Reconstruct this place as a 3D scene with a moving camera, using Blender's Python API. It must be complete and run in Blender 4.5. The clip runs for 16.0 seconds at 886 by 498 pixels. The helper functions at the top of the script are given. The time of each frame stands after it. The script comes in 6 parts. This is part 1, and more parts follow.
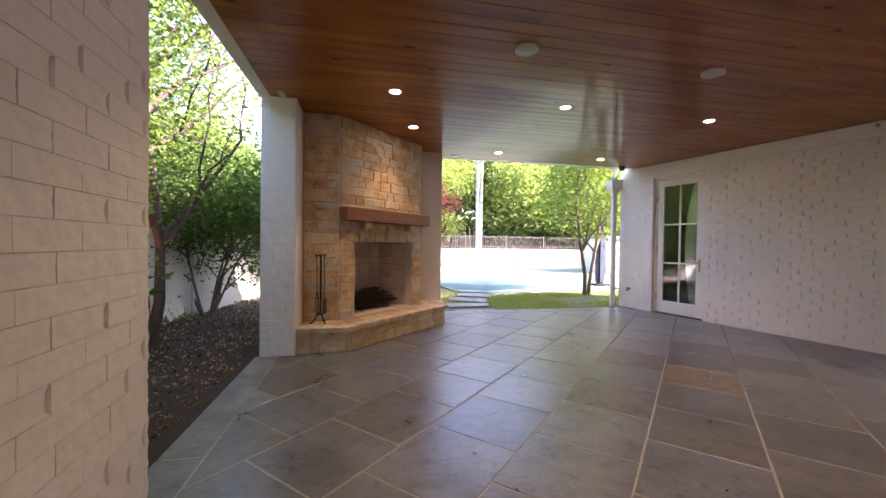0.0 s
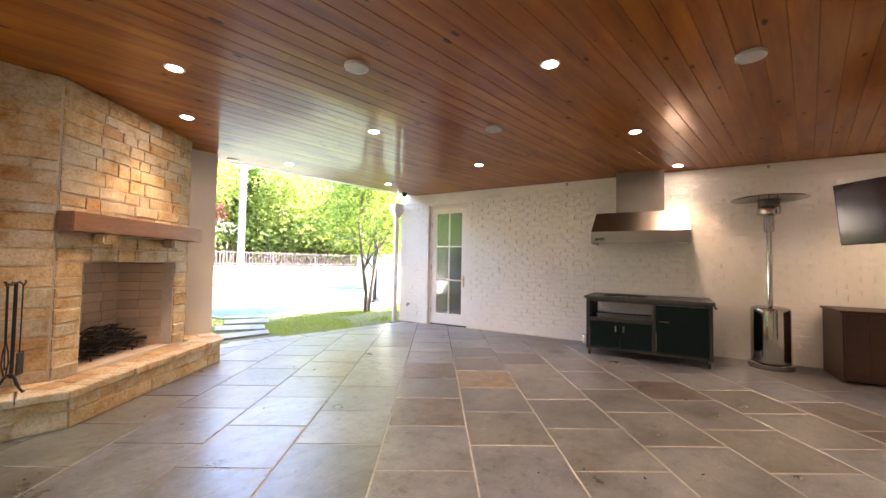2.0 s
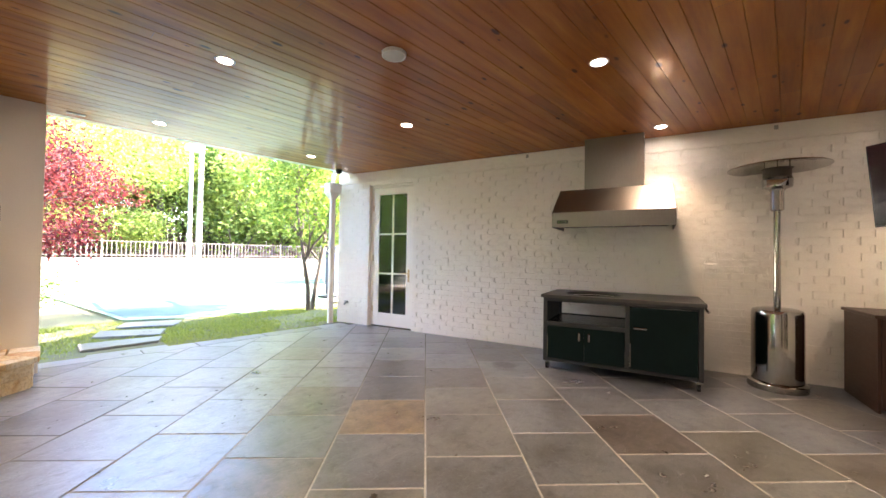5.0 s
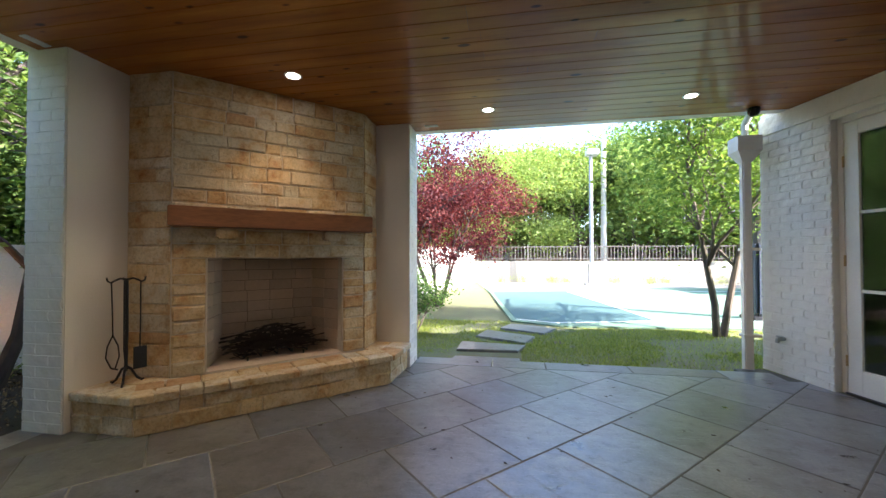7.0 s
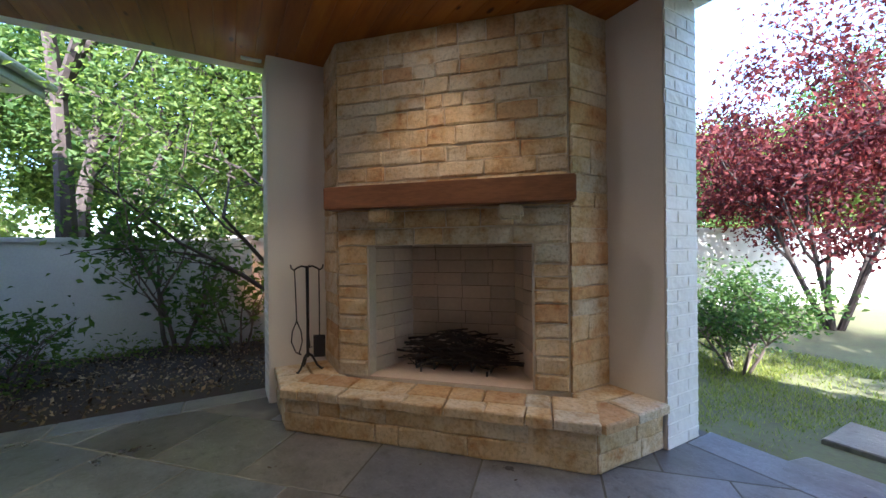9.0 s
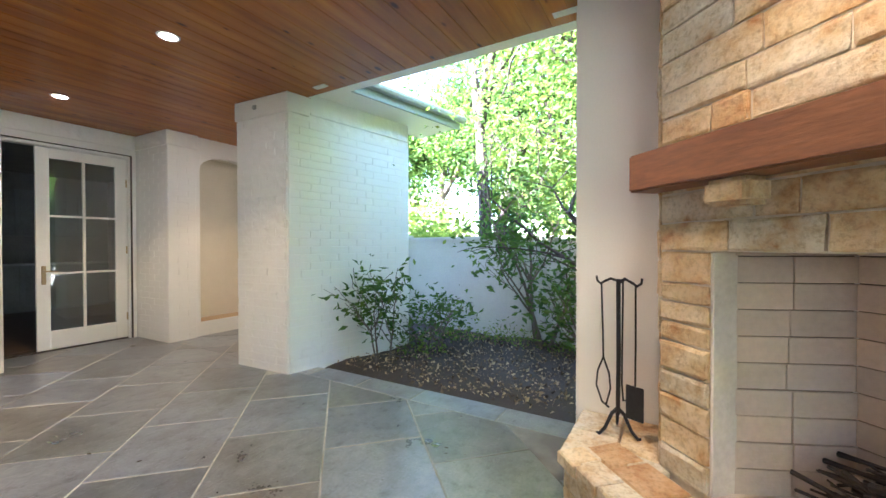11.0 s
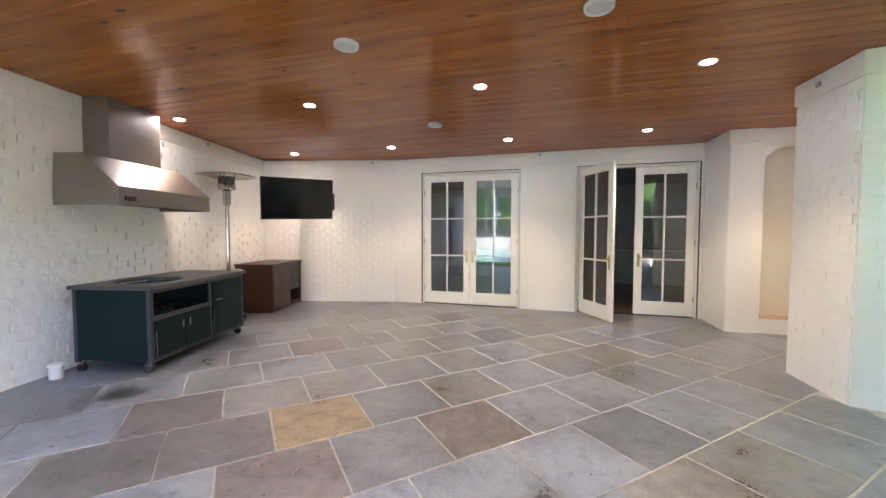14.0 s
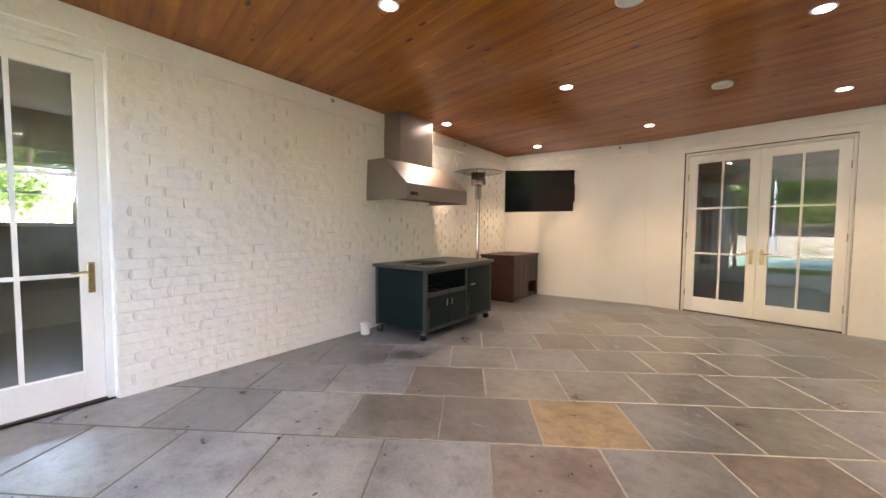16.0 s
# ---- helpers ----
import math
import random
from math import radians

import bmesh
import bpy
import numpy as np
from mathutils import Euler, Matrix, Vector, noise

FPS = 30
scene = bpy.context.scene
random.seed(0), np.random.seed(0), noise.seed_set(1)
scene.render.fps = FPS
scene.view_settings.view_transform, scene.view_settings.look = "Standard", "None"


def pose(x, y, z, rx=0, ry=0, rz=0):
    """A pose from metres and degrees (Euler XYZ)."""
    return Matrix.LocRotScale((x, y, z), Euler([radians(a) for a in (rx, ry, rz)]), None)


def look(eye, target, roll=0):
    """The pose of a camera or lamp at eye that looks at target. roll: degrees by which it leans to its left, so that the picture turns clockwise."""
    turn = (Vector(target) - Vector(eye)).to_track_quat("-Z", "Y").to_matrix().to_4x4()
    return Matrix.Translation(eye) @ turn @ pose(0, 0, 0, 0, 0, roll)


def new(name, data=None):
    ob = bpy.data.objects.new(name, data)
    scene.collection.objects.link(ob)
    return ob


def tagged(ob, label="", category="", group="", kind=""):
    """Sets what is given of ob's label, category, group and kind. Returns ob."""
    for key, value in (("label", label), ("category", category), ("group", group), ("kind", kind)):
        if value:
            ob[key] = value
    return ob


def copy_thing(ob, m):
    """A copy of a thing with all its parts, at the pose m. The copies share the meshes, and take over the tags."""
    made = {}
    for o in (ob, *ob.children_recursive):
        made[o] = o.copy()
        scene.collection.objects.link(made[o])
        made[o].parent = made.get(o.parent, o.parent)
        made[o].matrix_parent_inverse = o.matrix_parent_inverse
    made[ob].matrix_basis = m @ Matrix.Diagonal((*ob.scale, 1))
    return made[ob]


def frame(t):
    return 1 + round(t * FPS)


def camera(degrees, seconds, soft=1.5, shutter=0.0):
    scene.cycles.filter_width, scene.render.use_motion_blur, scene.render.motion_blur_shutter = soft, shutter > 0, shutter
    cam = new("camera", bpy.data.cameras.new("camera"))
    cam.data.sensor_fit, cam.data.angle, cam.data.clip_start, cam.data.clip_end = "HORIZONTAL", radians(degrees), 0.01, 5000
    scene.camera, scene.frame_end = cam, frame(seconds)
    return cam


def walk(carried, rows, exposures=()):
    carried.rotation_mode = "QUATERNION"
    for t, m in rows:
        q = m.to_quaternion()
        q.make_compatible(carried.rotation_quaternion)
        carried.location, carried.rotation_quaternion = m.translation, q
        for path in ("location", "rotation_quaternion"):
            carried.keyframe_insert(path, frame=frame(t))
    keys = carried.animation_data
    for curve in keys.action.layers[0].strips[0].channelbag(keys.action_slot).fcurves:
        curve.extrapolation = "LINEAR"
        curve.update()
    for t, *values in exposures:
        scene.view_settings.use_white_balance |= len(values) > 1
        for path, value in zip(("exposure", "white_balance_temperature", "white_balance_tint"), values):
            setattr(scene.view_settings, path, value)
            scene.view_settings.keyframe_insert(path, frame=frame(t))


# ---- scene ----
cam = camera(98.7, 16.0)
PATH = [
    (0, (0.247, 0.134, 1.225), (0.65, 2.093, 1.197), 0.8),
    (0.5, (0.168, 0.384, 1.239), (0.936, 2.231, 1.277), 1.1),
    (1, (0.042, 0.5, 1.258), (1.131, 2.176, 1.329), 1.2),
    (1.5, (-0.07, 0.505, 1.282), (1.243, 2.011, 1.357), 1.1),
    (2, (-0.095, 0.487, 1.276), (1.345, 1.873, 1.352), 1.0),
    (2.5, (-0.095, 0.453, 1.263), (1.452, 1.719, 1.338), 1.0),
    (3, (-0.048, 0.38, 1.257), (1.588, 1.527, 1.337), 0.9),
    (3.2, (0.0, 0.345, 1.257), (1.668, 1.445, 1.334), 0.9),
    (5.3, (1.654, 0.958, 1.256), (3.008, 2.43, 1.288), 0.8),
    (5.5, (1.804, 1.113, 1.253), (3.041, 2.684, 1.285), 0.8),
    (6, (2.127, 1.502, 1.236), (2.905, 3.344, 1.27), 0.6),
    (6.5, (2.4, 1.86, 1.241), (2.595, 3.85, 1.279), 0.1),
    (7, (2.636, 2.267, 1.254), (2.281, 4.234, 1.288), -0.1),
    (7.5, (2.866, 2.695, 1.227), (2.079, 4.533, 1.263), -0.2),
    (8, (2.984, 3.15, 1.2), (1.836, 4.788, 1.228), -0.5),
    (8.2, (3.017, 3.37, 1.2), (1.715, 4.888, 1.219), -0.6),
    (10.3, (2.117, 4.873, 1.242), (0.124, 4.71, 1.221), -0.4),
    (10.5, (2.031, 4.893, 1.247), (0.072, 4.492, 1.224), -0.5),
    (11, (1.903, 4.894, 1.263), (0.175, 3.889, 1.241), -0.1),
    (11.5, (1.852, 4.933, 1.307), (0.604, 3.37, 1.294), -0.1),
    (12, (1.841, 5.072, 1.356), (1.189, 3.182, 1.334), 0.1),
    (12.5, (1.829, 5.241, 1.357), (1.594, 3.255, 1.327), 0.1),
    (13, (1.771, 5.363, 1.369), (1.9, 3.368, 1.314), 0.0),
    (13.5, (1.715, 5.42, 1.377), (2.112, 3.461, 1.301), 0.1),
    (14, (1.689, 5.47, 1.366), (2.26, 3.555, 1.277), 0.1),
    (14.5, (1.713, 5.512, 1.347), (2.438, 3.651, 1.245), 0.1),
    (15, (1.787, 5.546, 1.301), (2.732, 3.786, 1.199), 0.2),
    (15.5, (1.9, 5.521, 1.287), (3.135, 3.952, 1.18), 0.3),
    (16, (2.092, 5.438, 1.275), (3.598, 4.127, 1.169), 0.4),
]
EXPOSURES = [(0.0, 3.45, 6350.0, 36.0), (0.5, 3.85, 6350.0, 38.0), (1.0, 4.2, 6600.0, 33.0), (1.5, 4.55, 6600.0, 28.0), (3.0, 4.55, 6500.0, 27.0), (6.0, 4.45, 6200.0, 19.0), (6.5, 3.85, 6100.0, 18.0), (7.0, 3.0, 5900.0, 14.0), (7.5, 2.65, 6150.0, 18.0),
             (8.2, 2.4, 5600.0, 19.0), (10.3, 4.45, 5250.0, 15.0), (11.0, 4.7, 5300.0, 15.0), (12.0, 4.55, 5600.0, 30.0), (12.5, 4.57, 5600.0, 27.0), (14.0, 5.05, 5300.0, 18.0), (15.0, 5.05, 5500.0, 18.0), (16.0, 4.82, 6300.0, 20.0)]
walk(cam, [(t, look(eye, target, roll)) for t, eye, target, roll in PATH], EXPOSURES)

# ---- world and sun ----
SUN_EL, SUN_AZ = 35.0, 114.0          # azimuth clockwise from +y (north)
world = bpy.data.worlds.new("sky")
scene.world = world
world.use_nodes = True
wn = world.node_tree
sky = wn.nodes.new("ShaderNodeTexSky")
sky.sky_type = "NISHITA"
sky.sun_disc = False
sky.sun_elevation = radians(SUN_EL)
sky.sun_rotation = radians(SUN_AZ)
wn.links.new(sky.outputs["Color"], wn.nodes["Background"].inputs["Color"])
wn.nodes["Background"].inputs["Strength"].default_value = 0.15
sun = new("sun", bpy.data.lights.new("sun", "SUN"))
sun.data.energy, sun.data.angle, sun.data.color = 4.0, radians(0.6), (1.0, 0.91, 0.77)
a = radians(SUN_AZ)
sun.matrix_world = look((math.sin(a) * 30, math.cos(a) * 30, 30 * math.tan(radians(SUN_EL))), (0, 0, 0))

# ---- plan ----
H = 2.75                                   # ceiling height
CORNER = (7.20, -0.70)                     # corner of the grill wall and the television wall
GRILL_LEN = math.hypot(1.825, 7.76)
BEND = (4.70, -1.38)                       # where the television wall bends into the door wall
STAIN = (5.20, 3.23)   # dark stain on the floor beside the cart
LIGHT_X = (0.53, 2.405, 4.30, 6.172)
LIGHT_Y = (-0.325, 1.835, 4.008, 6.172)


# ---- node materials ----
def ramp(nt, fac, stops):
    r = nt.nodes.new("ShaderNodeValToRGB")
    while len(r.color_ramp.elements) < len(stops):
        r.color_ramp.elements.new(0.5)
    for e, (p, c) in zip(r.color_ramp.elements, stops):
        e.position, e.color = p, (*c, 1)
    nt.links.new(fac, r.inputs["Fac"])
    return r.outputs["Color"]


def mix(nt, a, b, fac, mode="MIX"):
    m = nt.nodes.new("ShaderNodeMix")
    m.data_type, m.blend_type = "RGBA", mode
    for sock, v in ((m.inputs["Factor"], fac), (m.inputs["A"], a), (m.inputs["B"], b)):
        if isinstance(v, (int, float)):
            sock.default_value = v
        elif isinstance(v, tuple):
            sock.default_value = (*v, 1)
        else:
            nt.links.new(v, sock)
    return m.outputs["Result"]


def tex_noise(nt, vec, scale, detail=5.0, rough=0.6):
    n = nt.nodes.new("ShaderNodeTexNoise")
    n.inputs["Scale"].default_value, n.inputs["Detail"].default_value, n.inputs["Roughness"].default_value = scale, detail, rough
    nt.links.new(vec, n.inputs["Vector"])
    return n.outputs["Fac"]


def spot_pos(nt, stretch=(1, 1, 1)):
    g = nt.nodes.new("ShaderNodeNewGeometry")
    m = nt.nodes.new("ShaderNodeMapping")
    m.inputs["Scale"].default_value = stretch
    nt.links.new(g.outputs["Position"], m.inputs["Vector"])
    return m.outputs["Vector"]


def chance(nt, per="object"):
    if per == "object":
        return nt.nodes.new("ShaderNodeObjectInfo").outputs["Random"]
    return nt.nodes.new("ShaderNodeNewGeometry").outputs["Random Per Island"]


def surface(name, col, col2=None, rough=0.6, metal=0.0, grain=40.0, blotch=2.5, amount=0.5, bump=0.2, bump_scale=None,
            stretch=(1, 1, 1), tint=None, per="object", coat=0.0, coat_rough=0.2, rough_var=0.1, spec=0.5):
    """A surface with fine grain, large blotches, relief and, if asked, a tint that differs from piece to piece."""
    m = bpy.data.materials.new(name)
    m.use_nodes = True
    nt = m.node_tree
    b = nt.nodes["Principled BSDF"]
    vec = spot_pos(nt, stretch)
    col2 = col2 or tuple(c * 0.72 for c in col)
    fine, large = tex_noise(nt, vec, grain), tex_noise(nt, vec, blotch, 3.0)
    f = nt.nodes.new("ShaderNodeMath")
    f.operation = "MULTIPLY_ADD"
    nt.links.new(fine, f.inputs[0])
    f.inputs[1].default_value = 0.5
    half = nt.nodes.new("ShaderNodeMath")
    half.operation = "MULTIPLY"
    nt.links.new(large, half.inputs[0])
    half.inputs[1].default_value = 0.5
    nt.links.new(half.outputs[0], f.inputs[2])
    c = ramp(nt, f.outputs[0], [(0.5 - 0.25 * amount - 0.02, col2), (0.5 + 0.2 * amount + 0.02, col)])
    if tint:
        c = mix(nt, c, ramp(nt, chance(nt, per), tint), 1.0, "MULTIPLY")
    nt.links.new(c, b.inputs["Base Color"])
    rr = nt.nodes.new("ShaderNodeMapRange")
    rr.inputs["To Min"].default_value, rr.inputs["To Max"].default_value = max(0.02, rough - rough_var), min(1, rough + rough_var)
    nt.links.new(fine, rr.inputs["Value"])
    nt.links.new(rr.outputs["Result"], b.inputs["Roughness"])
    b.inputs["Metallic"].default_value = metal
    b.inputs["Coat Weight"].default_value, b.inputs["Coat Roughness"].default_value = coat, coat_rough
    b.inputs["Specular IOR Level"].default_value = spec
    if bump:
        bp = nt.nodes.new("ShaderNodeBump")
        bp.inputs["Strength"].default_value, bp.inputs["Distance"].default_value = bump, 0.01
        nt.links.new(tex_noise(nt, vec, bump_scale or grain * 0.7, 6.0), bp.inputs["Height"])
        nt.links.new(bp.outputs["Normal"], b.inputs["Normal"])
    return m


def glass_mat(name, tint=(0.9, 0.95, 0.93), ior=1.85):
    m = bpy.data.materials.new(name)
    m.use_nodes = True
    nt = m.node_tree
    nt.nodes.remove(nt.nodes["Principled BSDF"])
    clear, gloss, mx, fr = (nt.nodes.new(k) for k in ("ShaderNodeBsdfTransparent", "ShaderNodeBsdfGlossy", "ShaderNodeMixShader", "ShaderNodeFresnel"))
    clear.inputs["Color"].default_value = (*tint, 1)
    gloss.inputs["Roughness"].default_value = 0.01
    fr.inputs["IOR"].default_value = ior
    nt.links.new(fr.outputs[0], mx.inputs[0])
    nt.links.new(clear.outputs[0], mx.inputs[1])
    nt.links.new(gloss.outputs[0], mx.inputs[2])
    nt.links.new(mx.outputs[0], nt.nodes["Material Output"].inputs["Surface"])
    return m


def glow_mat(name, col, strength):
    m = bpy.data.materials.new(name)
    m.use_nodes = True
    b = m.node_tree.nodes["Principled BSDF"]
    b.inputs["Base Color"].default_value = (*col, 1)
    b.inputs["Emission Color"].default_value = (*col, 1)
    b.inputs["Emission Strength"].default_value = strength
    return m


def leaf_mat(name, a, b_, trans=0.45):
    m = bpy.data.materials.new(name)
    m.use_nodes = True
    nt = m.node_tree
    nt.nodes.remove(nt.nodes["Principled BSDF"])
    c = ramp(nt, chance(nt, "island"), [(0.1, a), (0.9, b_)])
    d, t, g, m1, m2 = (nt.nodes.new(k) for k in ("ShaderNodeBsdfDiffuse", "ShaderNodeBsdfTranslucent", "ShaderNodeBsdfGlossy", "ShaderNodeMixShader", "ShaderNodeMixShader"))
    nt.links.new(c, d.inputs["Color"])
    bright = mix(nt, c, (1.35, 1.35, 0.75) if a[1] >= a[0] else (1.4, 0.9, 0.8), 1.0, "MULTIPLY")
    nt.links.new(bright, t.inputs["Color"])
    g.inputs["Roughness"].default_value = 0.6
    m1.inputs[0].default_value = trans
    m2.inputs[0].default_value = 0.015
    nt.links.new(d.outputs[0], m1.inputs[1])
    nt.links.new(t.outputs[0], m1.inputs[2])
    nt.links.new(m1.outputs[0], m2.inputs[1])
    nt.links.new(g.outputs[0], m2.inputs[2])
    nt.links.new(m2.outputs[0], nt.nodes["Material Output"].inputs["Surface"])
    return m


def plank_mat():
    """Varnished cedar boards that run along x, with streaky grain, knots and a tint for each board."""
    m = bpy.data.materials.new("varnished_cedar")
    m.use_nodes = True
    nt = m.node_tree
    b = nt.nodes["Principled BSDF"]
    vec = spot_pos(nt, (0.45, 4.5, 4.5))
    w = tex_noise(nt, vec, 2.2, 7.0, 0.62)
    c = ramp(nt, w, [(0.28, (0.19, 0.052, 0.005)), (0.45, (0.29, 0.089, 0.008)), (0.62, (0.36, 0.122, 0.012)), (0.78, (0.46, 0.18, 0.02))])
    c = mix(nt, c, ramp(nt, chance(nt, "island"), [(0.0, (0.84, 0.80, 0.76)), (0.5, (1, 1, 1)), (1.0, (1.12, 1.12, 1.10))]), 1.0, "MULTIPLY")
    v = nt.nodes.new("ShaderNodeTexVoronoi")
    v.inputs["Scale"].default_value = 4.6
    nt.links.new(spot_pos(nt, (0.75, 1.7, 1)), v.inputs["Vector"])
    size_ = nt.nodes.new("ShaderNodeSeparateColor")       # each knot has its own size; most cells have hardly any
    nt.links.new(v.outputs["Color"], size_.inputs[0])
    grow_ = nt.nodes.new("ShaderNodeMapRange")
    grow_.inputs["From Min"].default_value, grow_.inputs["To Min"].default_value, grow_.inputs["To Max"].default_value = 0.15, 0.0, 0.13
    nt.links.new(size_.outputs[0], grow_.inputs["Value"])
    gap_ = nt.nodes.new("ShaderNodeMath")
    gap_.operation = "SUBTRACT"
    nt.links.new(v.outputs["Distance"], gap_.inputs[0])
    nt.links.new(grow_.outputs[0], gap_.inputs[1])
    knot = ramp(nt, gap_.outputs[0], [(0.0, (0.14, 0.10, 0.08)), (0.03, (0.55, 0.45, 0.4)), (0.07, (1, 1, 1))])
    c = mix(nt, c, knot, 0.9, "MULTIPLY")
    nt.links.new(c, b.inputs["Base Color"])
    b.inputs["Roughness"].default_value = 0.5
    b.inputs["Specular IOR Level"].default_value = 0.2
    b.inputs["Coat Weight"].default_value, b.inputs["Coat Roughness"].default_value = 0.42, 0.11
    bp = nt.nodes.new("ShaderNodeBump")
    bp.inputs["Strength"].default_value, bp.inputs["Distance"].default_value = 0.06, 0.004
    nt.links.new(w, bp.inputs["Height"])
    nt.links.new(bp.outputs["Normal"], b.inputs["Normal"])
    nt.links.new(bp.outputs["Normal"], b.inputs["Coat Normal"])
    return m


def flag_mat(name="bluestone", tone=None):
    """Bluestone flags: grey-blue to buff, cleft and stained."""
    m = bpy.data.materials.new(name)
    m.use_nodes = True
    nt = m.node_tree
    b = nt.nodes["Principled BSDF"]
    base = ramp(nt, chance(nt), [(0.0, (0.20, 0.215, 0.245)), (0.15, (0.295, 0.305, 0.315)), (0.28, (0.26, 0.25, 0.225)), (0.40, (0.165, 0.17, 0.18)), (0.52, (0.225, 0.225, 0.215)),
                                 (0.66, (0.275, 0.285, 0.315)), (0.78, (0.235, 0.235, 0.205)), (0.90, (0.165, 0.15, 0.138)), (1.0, (0.27, 0.25, 0.215))])
    if tone:
        base = ramp(nt, tex_noise(nt, spot_pos(nt), 9.0, 6.0, 0.65), [(0.36, tuple(c * 0.68 for c in tone)), (0.5, tone), (0.66, tuple(c * 1.2 for c in tone))])
    vec = spot_pos(nt)
    cloud = tex_noise(nt, vec, 2.4, 6.0, 0.65)
    c = mix(nt, base, ramp(nt, cloud, [(0.28, (0.42, 0.38, 0.35)), (0.40, (0.74, 0.71, 0.68)), (0.52, (0.98, 0.98, 0.98)), (0.70, (1.25, 1.22, 1.16))]), 1.0, "MULTIPLY")
    blot = tex_noise(nt, vec, 11.0, 5.0, 0.6)
    c = mix(nt, c, ramp(nt, blot, [(0.30, (0.5, 0.48, 0.47)), (0.43, (0.93, 0.93, 0.93)), (0.6, (1.1, 1.09, 1.06))]), 0.85, "MULTIPLY")
    b.inputs["Specular IOR Level"].default_value = 0.95
    c = mix(nt, c, (0.64, 0.675, 0.725), 1.0, "MULTIPLY")
    geo = nt.nodes.new("ShaderNodeNewGeometry")
    dist = nt.nodes.new("ShaderNodeVectorMath")          # a dark round stain beside the cart
    dist.operation = "DISTANCE"
    nt.links.new(geo.outputs["Position"], dist.inputs[0])
    dist.inputs[1].default_value = (STAIN[0], STAIN[1], 0.0)
    ragged = nt.nodes.new("ShaderNodeMath")
    ragged.operation = "MULTIPLY_ADD"
    nt.links.new(blot, ragged.inputs[0])
    ragged.inputs[1].default_value = 0.16
    nt.links.new(dist.outputs["Value"], ragged.inputs[2])
    c = mix(nt, c, ramp(nt, ragged.outputs[0], [(0.16, (0.3, 0.29, 0.28)), (0.27, (1, 1, 1))]), 1.0, "MULTIPLY")
    fine = tex_noise(nt, vec, 55.0, 6.0, 0.7)
    c = mix(nt, c, ramp(nt, fine, [(0.3, (0.66, 0.66, 0.66)), (0.5, (1, 1, 1)), (0.7, (1.2, 1.2, 1.2))]), 0.8, "MULTIPLY")
    nt.links.new(c, b.inputs["Base Color"])
    rr = nt.nodes.new("ShaderNodeMapRange")
    rr.inputs["To Min"].default_value, rr.inputs["To Max"].default_value = 0.20, 0.42
    nt.links.new(cloud, rr.inputs["Value"])
    nt.links.new(rr.outputs["Result"], b.inputs["Roughness"])
    ridge = tex_noise(nt, spot_pos(nt, (1, 1.8, 1)), 5.0, 8.0, 0.6)
    bp = nt.nodes.new("ShaderNodeBump")
    bp.inputs["Strength"].default_value, bp.inputs["Distance"].default_value = 0.28, 0.009
    nt.links.new(ramp(nt, ridge, [(0.30, (0, 0, 0)), (0.44, (0.35, 0.35, 0.35)), (0.46, (0.6, 0.6, 0.6)), (0.62, (0.7, 0.7, 0.7)), (0.635, (1, 1, 1))]), bp.inputs["Height"])
    nt.links.new(bp.outputs["Normal"], b.inputs["Normal"])
    return m


def mortar_mat():
    """Pale joint mortar, worn and filled with dark soil towards the open north side."""
    m = surface("pale_mortar", (0.58, 0.555, 0.50), (0.24, 0.23, 0.20), rough=0.85, grain=30, blotch=0.9, amount=0.7, bump=0.4)
    nt = m.node_tree
    b = nt.nodes["Principled BSDF"]
    col = b.inputs["Base Color"].links[0].from_socket
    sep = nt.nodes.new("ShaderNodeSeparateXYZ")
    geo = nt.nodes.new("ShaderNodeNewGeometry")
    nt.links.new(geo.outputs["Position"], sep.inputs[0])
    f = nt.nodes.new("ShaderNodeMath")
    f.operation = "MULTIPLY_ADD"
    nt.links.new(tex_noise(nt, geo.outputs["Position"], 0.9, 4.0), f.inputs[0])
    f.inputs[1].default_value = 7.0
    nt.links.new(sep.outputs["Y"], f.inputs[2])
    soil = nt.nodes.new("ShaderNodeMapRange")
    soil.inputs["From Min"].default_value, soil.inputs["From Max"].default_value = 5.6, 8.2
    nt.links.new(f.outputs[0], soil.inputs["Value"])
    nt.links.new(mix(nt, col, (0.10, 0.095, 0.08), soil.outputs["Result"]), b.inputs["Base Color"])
    return m


PAINT_BRICK = surface("painted_brick", (0.84, 0.82, 0.765), (0.75, 0.725, 0.66), rough=0.55, grain=60, blotch=1.6, amount=0.9, bump=0.85, bump_scale=11)
lumps = PAINT_BRICK.node_tree.nodes["Bump"].inputs["Height"].links[0].from_node
lumps.inputs["Detail"].default_value, lumps.inputs["Roughness"].default_value = 2.5, 0.4
PAINT_BRICK.node_tree.nodes["Bump"].inputs["Distance"].default_value = 0.022
SMOOTH_BRICK = surface("smooth_painted_brick", (0.81, 0.79, 0.735), (0.75, 0.725, 0.66), rough=0.55, grain=60, blotch=1.4, amount=0.9, bump=0.18, bump_scale=11)
PLASTER = surface("painted_plaster", (0.80, 0.775, 0.72), (0.73, 0.70, 0.64), rough=0.6, grain=90, blotch=1.3, amount=0.9, bump=0.12)
TRIM = surface("white_trim_paint", (0.82, 0.80, 0.74), (0.75, 0.73, 0.67), rough=0.38, grain=70, blotch=2, bump=0.05)
CEDAR = plank_mat()
BLUESTONE = flag_mat()
BUFF_FLAG = flag_mat("orange_flag", (0.32, 0.23, 0.125))
